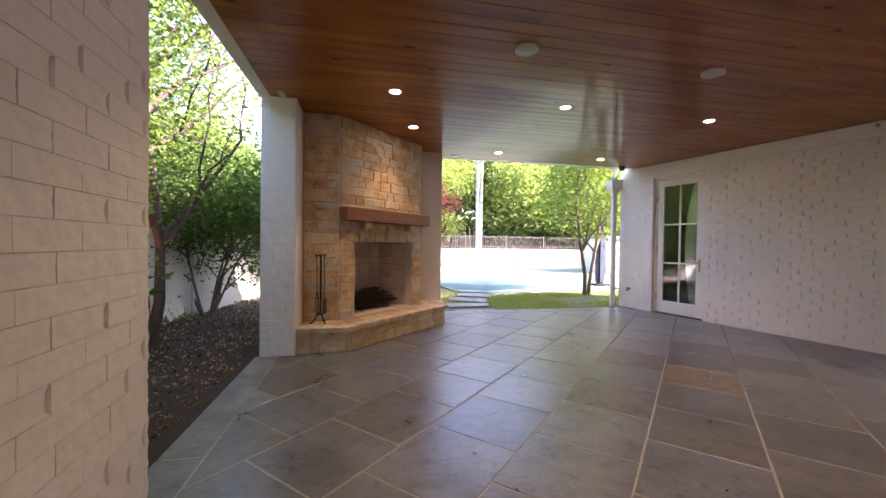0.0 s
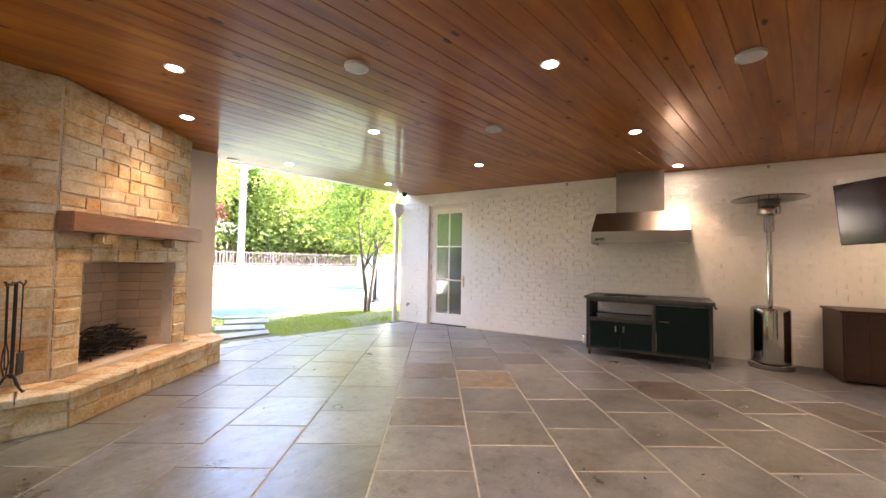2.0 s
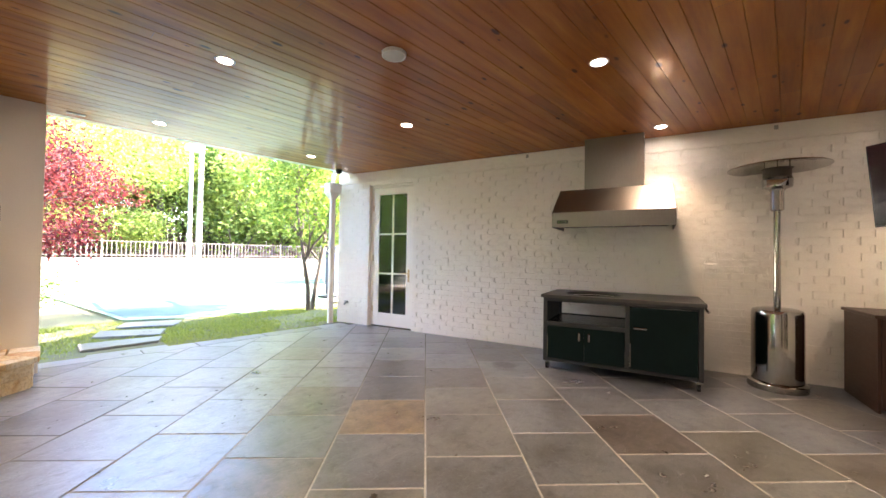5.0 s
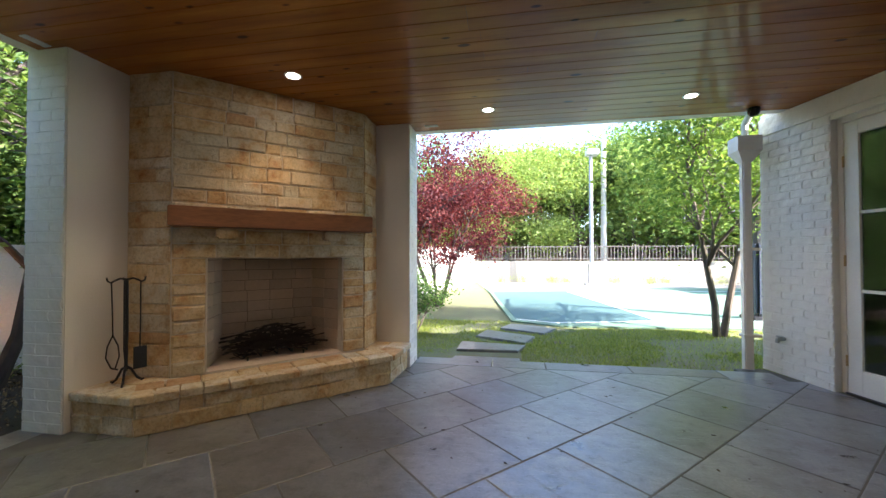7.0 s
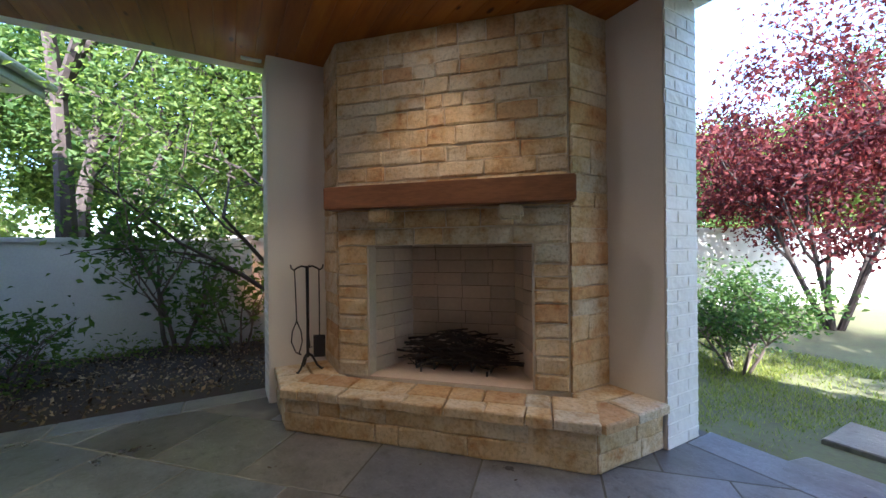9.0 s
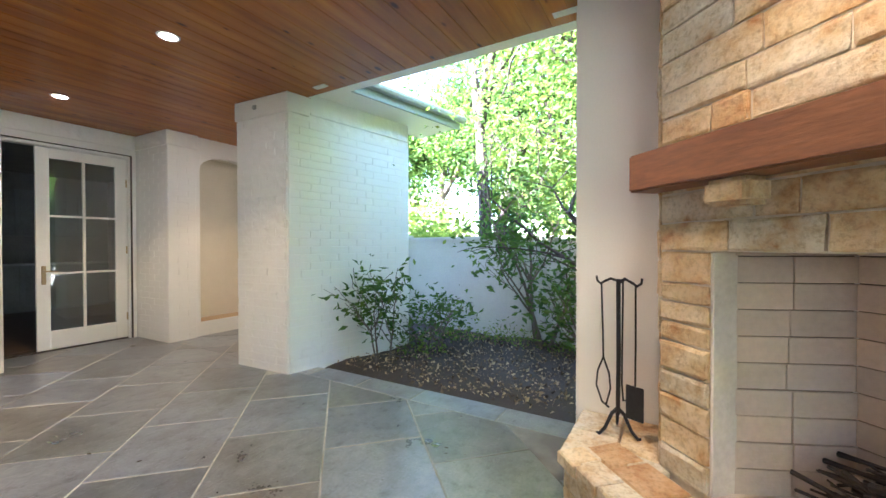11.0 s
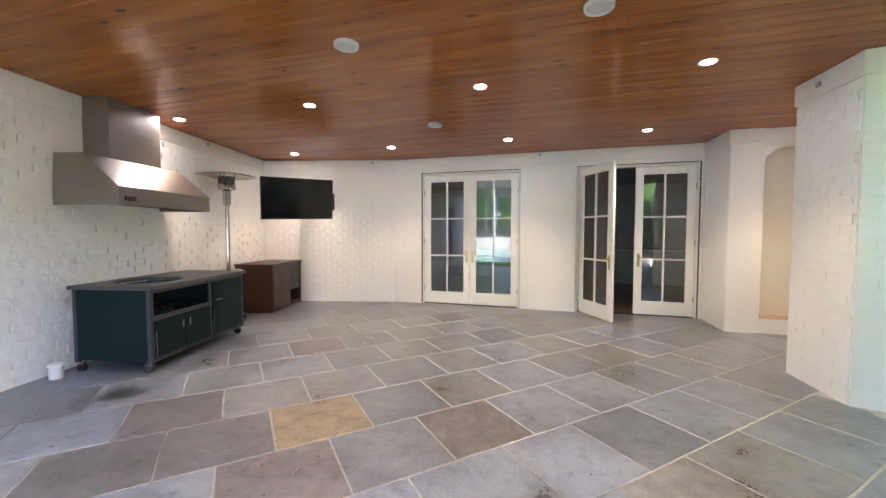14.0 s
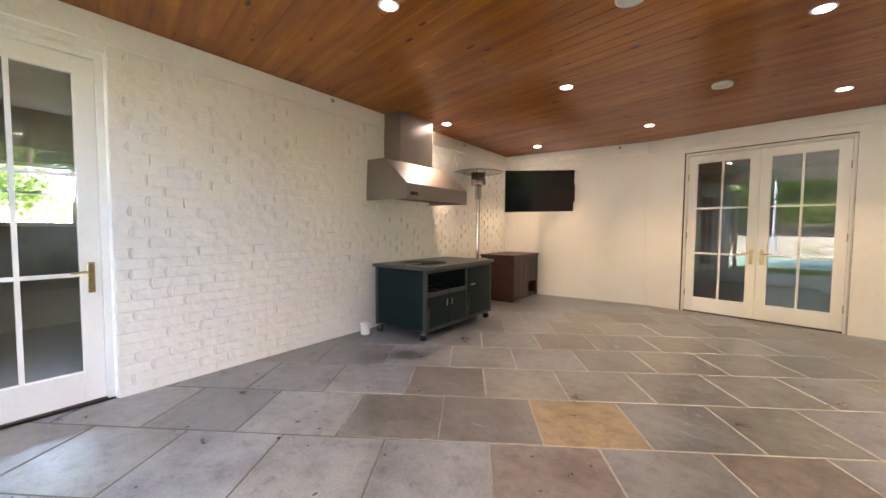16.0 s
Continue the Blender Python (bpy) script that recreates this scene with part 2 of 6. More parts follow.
BROWN_FLAG = flag_mat("brown_flag", (0.185, 0.155, 0.135))
MORTAR = mortar_mat()
def lime_mat():
    """Rough limestone: pale buff with rusty patches, pitted, each stone with its own tone."""
    m = bpy.data.materials.new("buff_limestone")
    m.use_nodes = True
    nt = m.node_tree
    b = nt.nodes["Principled BSDF"]
    vec = spot_pos(nt)
    patch = tex_noise(nt, vec, 7.0, 6.0, 0.65)
    c = ramp(nt, patch, [(0.29, (0.36, 0.18, 0.06)), (0.385, (0.49, 0.35, 0.19)), (0.50, (0.58, 0.48, 0.32)), (0.7, (0.66, 0.60, 0.46))])
    tone = ramp(nt, chance(nt), [(0.0, (0.88, 0.92, 0.95)), (0.3, (1.08, 1.06, 1.04)), (0.55, (0.96, 0.86, 0.70)), (0.8, (1.1, 1.0, 0.84)), (0.92, (0.95, 0.74, 0.50)), (1.0, (0.80, 0.60, 0.44))])
    c = mix(nt, c, tone, 1.0, "MULTIPLY")
    pit = tex_noise(nt, vec, 45.0, 8.0, 0.7)
    c = mix(nt, c, ramp(nt, pit, [(0.32, (0.62, 0.58, 0.54)), (0.5, (1, 1, 1)), (0.72, (1.12, 1.12, 1.12))]), 0.9, "MULTIPLY")
    nt.links.new(c, b.inputs["Base Color"])
    b.inputs["Roughness"].default_value = 0.86
    hgt = nt.nodes.new("ShaderNodeMath")
    hgt.operation = "MULTIPLY_ADD"
    nt.links.new(patch, hgt.inputs[0])
    hgt.inputs[1].default_value = 1.6
    nt.links.new(pit, hgt.inputs[2])
    bp = nt.nodes.new("ShaderNodeBump")
    bp.inputs["Strength"].default_value, bp.inputs["Distance"].default_value = 0.7, 0.012
    nt.links.new(hgt.outputs[0], bp.inputs["Height"])
    nt.links.new(bp.outputs["Normal"], b.inputs["Normal"])
    return m


LIME = lime_mat()
LIME_MORTAR = surface("limestone_mortar", (0.66, 0.58, 0.45), (0.54, 0.46, 0.34), rough=0.9, grain=60, blotch=5, bump=0.5)
FIREBRICK = surface("firebrick", (0.62, 0.515, 0.41), (0.46, 0.375, 0.295), rough=0.85, grain=35, blotch=3.5, amount=1.0, bump=0.4,
                    tint=[(0.0, (0.85, 0.85, 0.85)), (1.0, (1.1, 1.05, 1.0))])
SOOT = surface("sooty_mortar", (0.09, 0.075, 0.06), (0.05, 0.042, 0.035), rough=0.95, grain=50, blotch=4, bump=0.4)
MANTEL_WOOD = surface("brown_mantel_wood", (0.25, 0.105, 0.042), (0.15, 0.062, 0.027), rough=0.5, grain=16, blotch=2, stretch=(1, 1, 6), bump=0.2)
STEEL = surface("brushed_steel", (0.46, 0.445, 0.43), (0.41, 0.395, 0.38), rough=0.12, metal=1.0, grain=60, blotch=1.5, stretch=(1, 1, 0.3), bump=0.0, rough_var=0.02, spec=0.5)
HOOD_STEEL = surface("satin_steel", (0.30, 0.275, 0.25), (0.27, 0.245, 0.22), rough=0.4, metal=1.0, grain=60, blotch=1.5, stretch=(1, 1, 0.3), bump=0.0, rough_var=0.04)
IRON = surface("black_iron", (0.035, 0.035, 0.04), (0.02, 0.02, 0.022), rough=0.5, metal=0.6, grain=70, blotch=6, bump=0.3)
GLASS = glass_mat("clear_glass")
DARK_GAP = surface("dark_threshold", (0.05, 0.04, 0.03), rough=0.5, metal=0.3, bump=0.1)


# ---- mesh building ----
class Mesh:
    """Collects vertices and faces, then links them as one object."""

    def __init__(self):
        self.v, self.f = [], []

    def add(self, verts, faces, m=None):
        n = len(self.v)
        self.v += [tuple(m @ Vector(p)) for p in verts] if m else [tuple(p) for p in verts]
        self.f += [tuple(n + i for i in f) for f in faces]
        return self

    def box(self, lo, hi, m=None, c=0.0):
        """A box, with its edges chamfered by c."""
        (x0, y0, z0), (x1, y1, z1) = lo, hi
        if not c:
            return self.add([(x, y, z) for z in (z0, z1) for y in (y0, y1) for x in (x0, x1)],
                            [(0, 2, 3, 1), (4, 5, 7, 6), (0, 1, 5, 4), (2, 6, 7, 3), (0, 4, 6, 2), (1, 3, 7, 5)], m)
        bm = bmesh.new()
        bmesh.ops.create_cube(bm, size=1)
        for p in bm.verts:
            p.co = ((x0 + x1) / 2 + p.co.x * (x1 - x0), (y0 + y1) / 2 + p.co.y * (y1 - y0), (z0 + z1) / 2 + p.co.z * (z1 - z0))
        bmesh.ops.bevel(bm, geom=bm.edges, offset=c, segments=2 if c > 0.006 else 1, affect="EDGES", clamp_overlap=True)
        bm.verts.index_update()
        self.add([p.co[:] for p in bm.verts], [[p.index for p in f.verts] for f in bm.faces], m)
        bm.free()
        return self

    def slab(self, poly, z0, z1, m=None, inset=0.0, drop=0.0):
        """A flat prism over a polygon (counter-clockwise); its top may be inset and its rim dropped, as a worn edge."""
        n = len(poly)
        cx, cy = sum(p[0] for p in poly) / n, sum(p[1] for p in poly) / n

        def shrink(p):
            d = math.hypot(p[0] - cx, p[1] - cy) or 1
            k = 1 - inset * 1.4 / d
            return cx + (p[0] - cx) * k, cy + (p[1] - cy) * k
        rings = [[(x, y, z0) for x, y in poly], [(x, y, z1 - drop) for x, y in poly]]
        if inset:
            rings.append([(*shrink(p), z1) for p in poly])
        verts = [p for r in rings for p in r]
        faces = [tuple(range(n))[::-1], tuple(range(len(verts) - n, len(verts)))]
        for r in range(len(rings) - 1):
            faces += [(r * n + i, r * n + (i + 1) % n, (r + 1) * n + (i + 1) % n, (r + 1) * n + i) for i in range(n)]
        return self.add(verts, faces, m)

    def tube(self, path, radii, seg=8, m=None, cap=True):
        """A round bar along a path; radii: one number or one for each point."""
        pts = [Vector(p) for p in path]
        radii = [radii] * len(pts) if isinstance(radii, (int, float)) else radii
        verts, faces = [], []
        side = None
        for i, p in enumerate(pts):
            d = (pts[min(i + 1, len(pts) - 1)] - pts[max(i - 1, 0)]).normalized()
            if side is None:
                side = d.orthogonal().normalized()
            side = (side - d * side.dot(d)).normalized()
            up = d.cross(side)
            verts += [p + (side * math.cos(k * math.tau / seg) + up * math.sin(k * math.tau / seg)) * radii[i] for k in range(seg)]
        for i in range(len(pts) - 1):
            faces += [(i * seg + k, i * seg + (k + 1) % seg, (i + 1) * seg + (k + 1) % seg, (i + 1) * seg + k) for k in range(seg)]
        if cap:
            faces += [tuple(range(seg))[::-1], tuple(range(len(verts) - seg, len(verts)))]
        return self.add(verts, faces, m)

    def lathe(self, prof, seg=24, m=None, caps=True):
        """A turned body from (radius, height) pairs."""
        verts = [(r * math.cos(k * math.tau / seg), r * math.sin(k * math.tau / seg), z) for r, z in prof for k in range(seg)]
        faces = [(i * seg + k, i * seg + (k + 1) % seg, (i + 1) * seg + (k + 1) % seg, (i + 1) * seg + k) for i in range(len(prof) - 1) for k in range(seg)]
        if caps:
            faces += [tuple(range(seg))[::-1], tuple(range(len(verts) - seg, len(verts)))]
        return self.add(verts, faces, m)

    def data(self, name, mat, smooth=False):
        me = bpy.data.meshes.new(name)
        me.from_pydata(self.v, [], self.f)
        me.materials.append(mat)
        if smooth:
            me.shade_smooth()
            me.set_sharp_from_angle(angle=radians(40))
        me.update()
        return me

    def part(self, name, mat, parent=None, label="", m=None, smooth=False):
        ob = new(name, self.data(name, mat, smooth))
        if parent is not None:
            ob.parent = parent
        if m is not None:
            ob.matrix_basis = m
        return tagged(ob, label)


def thing(name, m, label, category="", group="", kind=""):
    ob = new(name)
    ob.matrix_basis = m
    ob.empty_display_size = 0.1
    return tagged(ob, label, category, group, kind)


def structure(name, mesh, mat, label, category, m=None, smooth=False):
    ob = mesh.part(name, mat, None, "", m, smooth)
    return tagged(ob, label, category, "", "structure")


def free_spans(length, openings, z0, z1):
    """The stretches of a course from z0 to z1 that no opening cuts."""
    spans = [(0.0, length)]
    for a0, a1, b0, b1 in openings:
        if z1 > b0 + 0.01 and z0 < b1 - 0.01:
            spans = [s for p, q in spans for s in ((p, min(q, a0)), (max(p, a1), q)) if s[1] - s[0] > 0.02]
    return spans


def wall(name, m, length, height, thick, openings, mat, label, base=0.0):
    """A wall in its own frame: x along it, y into its thickness, its face at y = 0 looking to -y. Openings: (x0, x1, z0, z1)."""
    cuts = sorted({0.0, length, *(o[0] for o in openings), *(o[1] for o in openings)})
    me = Mesh()
    for x0, x1 in zip(cuts, cuts[1:]):
        z = base
        for o in sorted((o for o in openings if o[0] <= x0 + 1e-6 and o[1] >= x1 - 1e-6), key=lambda o: o[2]):
            if o[2] > z + 1e-6:
                me.box((x0, 0, z), (x1, thick, o[2]))
            z = o[3]
        if height > z + 1e-6:
            me.box((x0, 0, z), (x1, thick, height))
    return structure(name, me, mat, label, "wall", m)


def pillow(mesh, x0, x1, z0, z1, depth, c, jit, rng, m=None, cz=None, reach=None):
    """A brick or stone on a wall's face: its front stands out to y = -depth, with chamfered, uneven edges.
    reach: how far paint fills the joint at the far end, low, in the middle and high, which leaves a short dent."""
    j = lambda: rng.uniform(-jit, jit)
    if reach is None:
        back = [(x0, 0.002, z0), (x1, 0.002, z0), (x1, 0.002, z1), (x0, 0.002, z1)]
        mid = [(x0 + j(), -depth + c, z0), (x1 + j(), -depth + c, z0), (x1 + j(), -depth + c, z1), (x0 + j(), -depth + c, z1)]
        fx, fz = min(c * 1.3, (x1 - x0) * 0.3), min(c, (z1 - z0) * 0.3)
        front = [(x0 + fx + j(), -depth + j(), z0 + fz + j()), (x1 - fx + j(), -depth + j(), z0 + fz + j()),
                 (x1 - fx + j(), -depth + j(), z1 - fz + j()), (x0 + fx + j(), -depth + j(), z1 - fz + j())]
    else:
        h = z1 - z0
        ends = [(x1 + reach[0], z0), (x1 + reach[1], z0 + h * rng.uniform(0.14, 0.34)), (x1 + reach[1] - 0.003, z0 + h * 0.52), (x1 + reach[1], z1 - h * rng.uniform(0.12, 0.34)), (x1 + reach[2], z1)]
        ring = [(x0, z0), *ends, (x0, z1)]
        back = [(x, 0.002, z) for x, z in ring]
        mid = [(x + j(), -depth + c, z) for x, z in ring]
        cut = (0.001, 0.001, c * 1.2, c * 1.4, c * 1.2, 0.001, 0.001)
        front = [(x + (cut[k] if k in (0, 6) else -cut[k] * (reach[1] < 0.015 or k in (1, 5))), -depth + j() * 0.4, z + (cz if k < 2 else -cz if k > 4 else 0)) for k, (x, z) in enumerate(ring)]
    n = len(back)
    q = lambda a: [(a + i, a + (i + 1) % n, a + n + (i + 1) % n, a + n + i) for i in range(n)]
    return mesh.add(back + mid + front, q(0) + q(n) + [tuple(range(2 * n, 3 * n))], m)


def rock(mesh, x0, x1, z0, z1, depth, jit, rng, m=None):
    """A rough-faced stone: a small grid whose rim falls back and whose face is uneven."""
    nx_, nz_ = (5 if x1 - x0 > 0.2 else 4), 4
    verts, faces = [], []
    rim_ = min(0.012, (z1 - z0) * 0.2)
    for r in range(nz_):
        for c_ in range(nx_):
            u, v = (0, *(k / (nx_ - 3) for k in range(nx_ - 2)), 1)[c_], (0, *(k / (nz_ - 3) for k in range(nz_ - 2)), 1)[r]
            x = x0 if c_ == 0 else x1 if c_ == nx_ - 1 else x0 + rim_ + (x1 - x0 - 2 * rim_) * u
            z = z0 if r == 0 else z1 if r == nz_ - 1 else z0 + rim_ + (z1 - z0 - 2 * rim_) * v
            edge = c_ in (0, nx_ - 1) or r in (0, nz_ - 1)
            verts.append((x + rng.uniform(-jit, jit), -depth * (0.72 if edge else 1.0) + rng.uniform(-1, 1) * (jit * 0.6 if edge else jit * 1.1), z + rng.uniform(-jit, jit) * 0.8))
    faces += [(r * nx_ + c_, r * nx_ + c_ + 1, (r + 1) * nx_ + c_ + 1, (r + 1) * nx_ + c_) for r in range(nz_ - 1) for c_ in range(nx_ - 1)]
    n_ = len(verts)
    verts += [(x0, 0.003, z0), (x1, 0.003, z0), (x1, 0.003, z1), (x0, 0.003, z1)]
    low_, high_ = list(range(nx_)), list(range((nz_ - 1) * nx_, nz_ * nx_))
    faces += [tuple([n_, n_ + 1] + low_[::-1]), tuple([n_ + 2, n_ + 3] + high_), tuple([n_ + 3, n_] + [r * nx_ for r in range(nz_)]), tuple([n_ + 1, n_ + 2] + [r * nx_ + nx_ - 1 for r in range(nz_)][::-1])]
    return mesh.add(verts, faces, m)


def FILL(h):
    """Ten ways in which old paint fills the joint between two bricks."""
    return ((h, 0, h), (h, h * 0.2, h * 0.5), (h * 0.5, 0, h), (h, h * 0.96, h), (h, h * 0.98, h), (h, h * 0.98, h), (h * 0.7, 0.1 * h, h), (h, h * 0.4, h), (h, h, h), (h, 0, h * 0.7))


def brickwork(wall_ob, length, z_top, openings, near, course=0.0795, brick=0.232, head=0.019, bed=0.0006, depth=0.014, seed=3, z_from=0.0, limit=300, mat=None, filled=0.0):
    """Bricks on a wall's face: those in the stretch near = (x0, x1, z0, z1) are parts of their own, the rest is joined."""
    rng = random.Random(seed)
    variants = []
    for k in range(10):
        me = Mesh()
        pillow(me, 0, brick - head, 0, course - bed, depth, 0.007, 0.0012, rng, None, 0.0006 + bed * 0.2, FILL(head)[k])
        variants.append(me.data("brick", mat or PAINT_BRICK))
    rest, made = Mesh(), 0
    for k in range(int((z_top - z_from) / course)):
        z0 = z_from + k * course
        for p, q in free_spans(length, openings, z0, z0 + course):
            x = p - (brick / 2 if k % 2 else 0) + (rng.uniform(-0.01, 0.01))
            while x < q - 0.03:
                x0, x1 = max(x, p), min(x + brick - head, q)
                if x1 - x0 > 0.03:
                    whole = x0 == x and x1 == x + brick - head
                    if whole and made < limit and near[0] <= x0 and x1 <= near[1] and near[2] <= z0 <= near[3]:
                        ob = new("brick", variants[8] if rng.random() < filled else rng.choice(variants))
                        ob.parent = wall_ob
                        ob.location = (x0, rng.uniform(-0.0006, 0.0006), z0)
                        made += 1
                    else:
                        pillow(rest, x0, x1, z0, z0 + course - bed, depth + rng.uniform(-0.0007, 0.0007), 0.007, 0.0012, rng, None, 0.0006 + bed * 0.2, (FILL(head)[8] if rng.random() < filled else rng.choice(FILL(head))) if x1 < q - 0.02 else (0, 0, 0))
                x += brick + rng.uniform(-0.004, 0.004)
    ob = rest.part("brickwork", mat or PAINT_BRICK, wall_ob)
    tagged(ob, kind="stuff")


def stonework(owner, length, z0, z1, openings, seed, mat, lo=0.08, hi=0.17, depth=0.013, m=None, name="stone", gap=0.0022, c=0.009, jit=0.005, widths=(0.15, 0.46)):
    """Coursed rubble on a face, every stone an object of its own."""
    rng = random.Random(seed)
    z = z0
    while z < z1 - 0.02:
        h = rng.uniform(lo, hi)
        if z + h > z1 - lo * 0.6:
            h = z1 - z
        for o in openings:                      # courses meet the heads and sills of openings
            for edge in (o[2], o[3]):
                if z < edge < z + h and edge - z > 0.05:
                    h = edge - z
        for p, q in free_spans(length, openings, z, z + h):
            x = p
            while x < q - 0.01:
                w = rng.uniform(*widths)
                if x + w > q - 0.12:
                    w = q - x
                me = Mesh()
                if name == "stone":
                    rock(me, x + gap, x + w - gap, z + gap, z + h - gap, depth + rng.uniform(-0.004, 0.007), jit, rng, m)
                else:
                    pillow(me, x + gap, x + w - gap, z + gap, z + h - gap, depth + rng.uniform(-0.5, 0.5) * min(0.016, depth), c, jit, rng, m)
                me.part(name, mat, owner)
                x += w
        z += h


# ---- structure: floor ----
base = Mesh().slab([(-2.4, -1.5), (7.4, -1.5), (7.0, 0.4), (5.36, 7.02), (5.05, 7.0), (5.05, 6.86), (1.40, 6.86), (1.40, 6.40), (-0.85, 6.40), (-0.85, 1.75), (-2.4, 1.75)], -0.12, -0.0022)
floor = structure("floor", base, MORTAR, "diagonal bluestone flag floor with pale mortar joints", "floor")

# ---- structure: walls ----

def wall_frame(p, q):
    """The pose of a wall's frame whose face runs from p to q, seen from the side to the right of that heading."""
    return pose(p[0], p[1], 0, 0, 0, math.degrees(math.atan2(q[1] - p[1], q[0] - p[0])))


NE = (5.375, 7.06)
F_GRILL = wall_frame(NE, CORNER)                 # x runs south from the open end
SIDE_DOOR = (0.735, 1.665, 0.0, 2.50)
wall_east = wall("wall_east", F_GRILL, GRILL_LEN, 2.80, 0.30, [SIDE_DOOR], PAINT_BRICK, "white painted rough brick wall beside the grill")
F_TV = wall_frame(CORNER, BEND)
TV_LEN = math.hypot(CORNER[0] - BEND[0], CORNER[1] - BEND[1])
wall_tv = wall("wall_tv", F_TV, TV_LEN, 2.80, 0.30, [], SMOOTH_BRICK, "white painted wall behind the television")
F_BACK = wall_frame(BEND, (-0.50, -1.38))
D1, D2 = (BEND[0] - 4.16, BEND[0] - 2.31, 0.0, 2.48), (BEND[0] - 1.37, BEND[0] + 0.46, 0.0, 2.48)
wall_south = wall("wall_south", F_BACK, BEND[0] + 0.50, 2.80, 0.26, [D1, D2], SMOOTH_BRICK, "white painted wall with two pairs of glazed doors")
wall_pier = wall("wall_pier", wall_frame((-0.50, -1.64), (-0.55, -0.62)), 1.02, 2.80, 0.36, [], SMOOTH_BRICK, "white painted brick pier beside the doors")

F_PIER_N = wall_frame((-0.552, -0.62), (-0.90, -0.62))
wall_pier_north = wall("wall_pier_north", F_PIER_N, 0.345, 2.80, 0.10, [], SMOOTH_BRICK, "white painted brick end of the pier")
F_NICHE = wall_frame((-0.90, -0.66), (-2.40, -0.66))
NICHE = (0.06, 0.86, 0.20, 2.32)
wall_niche = wall("wall_niche", F_NICHE, 1.50, 2.80, 0.12, [NICHE, (0.06, 0.86, 2.32, 2.52)], SMOOTH_BRICK, "white painted wall with an arched niche")
arch = Mesh()
for k in range(12):                                # the arch's spandrels
    a0, a1 = math.pi * k / 12, math.pi * (k + 1) / 12
    x0, x1 = 0.46 - 0.40 * math.cos(a0), 0.46 - 0.40 * math.cos(a1)
    z0, z1 = 2.32 + 0.20 * math.sin(a0), 2.32 + 0.20 * math.sin(a1)
    arch.add([(x0, 0, z0), (x1, 0, z1), (x1, 0, 2.53), (x0, 0, 2.53), (x0, 0.12, z0), (x1, 0.12, z1), (x1, 0.12, 2.53), (x0, 0.12, 2.53)],
             [(0, 1, 2, 3), (0, 4, 5, 1), (7, 6, 5, 4)])
arch.part("arch", PAINT_BRICK, wall_niche)
Mesh().box((0.0, 0.30, 0.1), (0.95, 0.40, 2.6)).box((-0.04, 0.12, 0.1), (0.05, 0.31, 2.6)).box((0.87, 0.12, 0.1), (0.96, 0.31, 2.6)).box((-0.04, 0.12, 2.53), (0.96, 0.31, 2.62)).part("niche_back", surface("cream_plaster", (0.68, 0.62, 0.50), (0.60, 0.54, 0.42), rough=0.7, grain=70, blotch=1.5, bump=0.15), wall_niche)
NICHE_SILL = surface("tan_stone_sill", (0.50, 0.36, 0.20), (0.40, 0.28, 0.16), rough=0.7, bump=0.3)
Mesh().box((0.065, 0.004, 0.12), (0.855, 0.298, 0.205), c=0.006).part("niche_sill", NICHE_SILL, wall_niche, "tan stone niche sill")

F_COL_E = wall_frame((-0.49, 1.00), (-0.540, 1.725))
wall_column_east = wall("wall_column_east", F_COL_E, 0.725, 2.80, 0.28, [], PAINT_BRICK, "white painted brick column at the planting bed")
F_COL_N = wall_frame((-0.541, 1.735), (-2.15, 2.02))
COL_N_LEN = math.hypot(1.609, 0.285)
wall_column_north = wall("wall_column_north", F_COL_N, COL_N_LEN, 3.05, 0.26, [], PAINT_BRICK, "white painted brick wall above the planting bed", base=-0.15)
wall_column_south = wall("wall_column_south", wall_frame((-2.40, 1.00), (-0.51, 1.00)), 1.88, 2.80, 0.25, [], PAINT_BRICK, "white painted wall of the side passage")
wall_passage_end = wall("wall_passage_end", wall_frame((-2.40, -0.70), (-2.40, 1.30)), 2.0, 2.80, 0.2, [], PLASTER, "white painted end wall of the passage")
wall_wing_west = wall("wall_wing_west", wall_frame((-2.15, 2.02), (-2.75, -1.5)), 3.57, 3.05, 0.2, [], PAINT_BRICK, "white painted brick wing wall", base=-0.15)

# corner piers that carry the fireplace
w = Mesh().box((-0.83, 4.44, -0.15), (-0.478, 6.76, 2.80), c=0.008)
wall_hearth_west = structure("wall_hearth_west", w, PLASTER, "white plastered pier beside the fireplace", "wall")
w = Mesh().box((-0.476, 6.42, -0.15), (1.50, 6.76, 2.80), c=0.008)
wall_hearth_north = structure("wall_hearth_north", w, PLASTER, "white plastered pier beside the fireplace", "wall")

# band courses under the ceiling, standing 12 mm proud
def band(m, x0, x1, z0, parent, z1=2.748, out=0.022):
    Mesh().box((x0, -out, z0), (x1, 0.01, z1), c=0.004).part("band_course", PAINT_BRICK, parent, m=m)


band(Matrix(), 0.0, GRILL_LEN - 0.03, 2.56, wall_east)
band(Matrix(), 0.03, TV_LEN - 0.005, 2.56, wall_tv)
band(Matrix(), 0.005, BEND[0] + 0.45, 2.56, wall_south)
band(Matrix(), 0.0, 1.04, 2.56, wall_pier)
band(Matrix(), -0.02, 0.36, 2.56, wall_pier_north)
band(Matrix(), -0.02, 0.745, 2.56, wall_column_east)
band(Matrix(), -0.02, 0.22, 2.56, wall_column_north)
Mesh().box((0.24, -0.016, 2.585), (COL_N_LEN, 0.01, 2.61)).part("drip_line", PAINT_BRICK, wall_column_north)

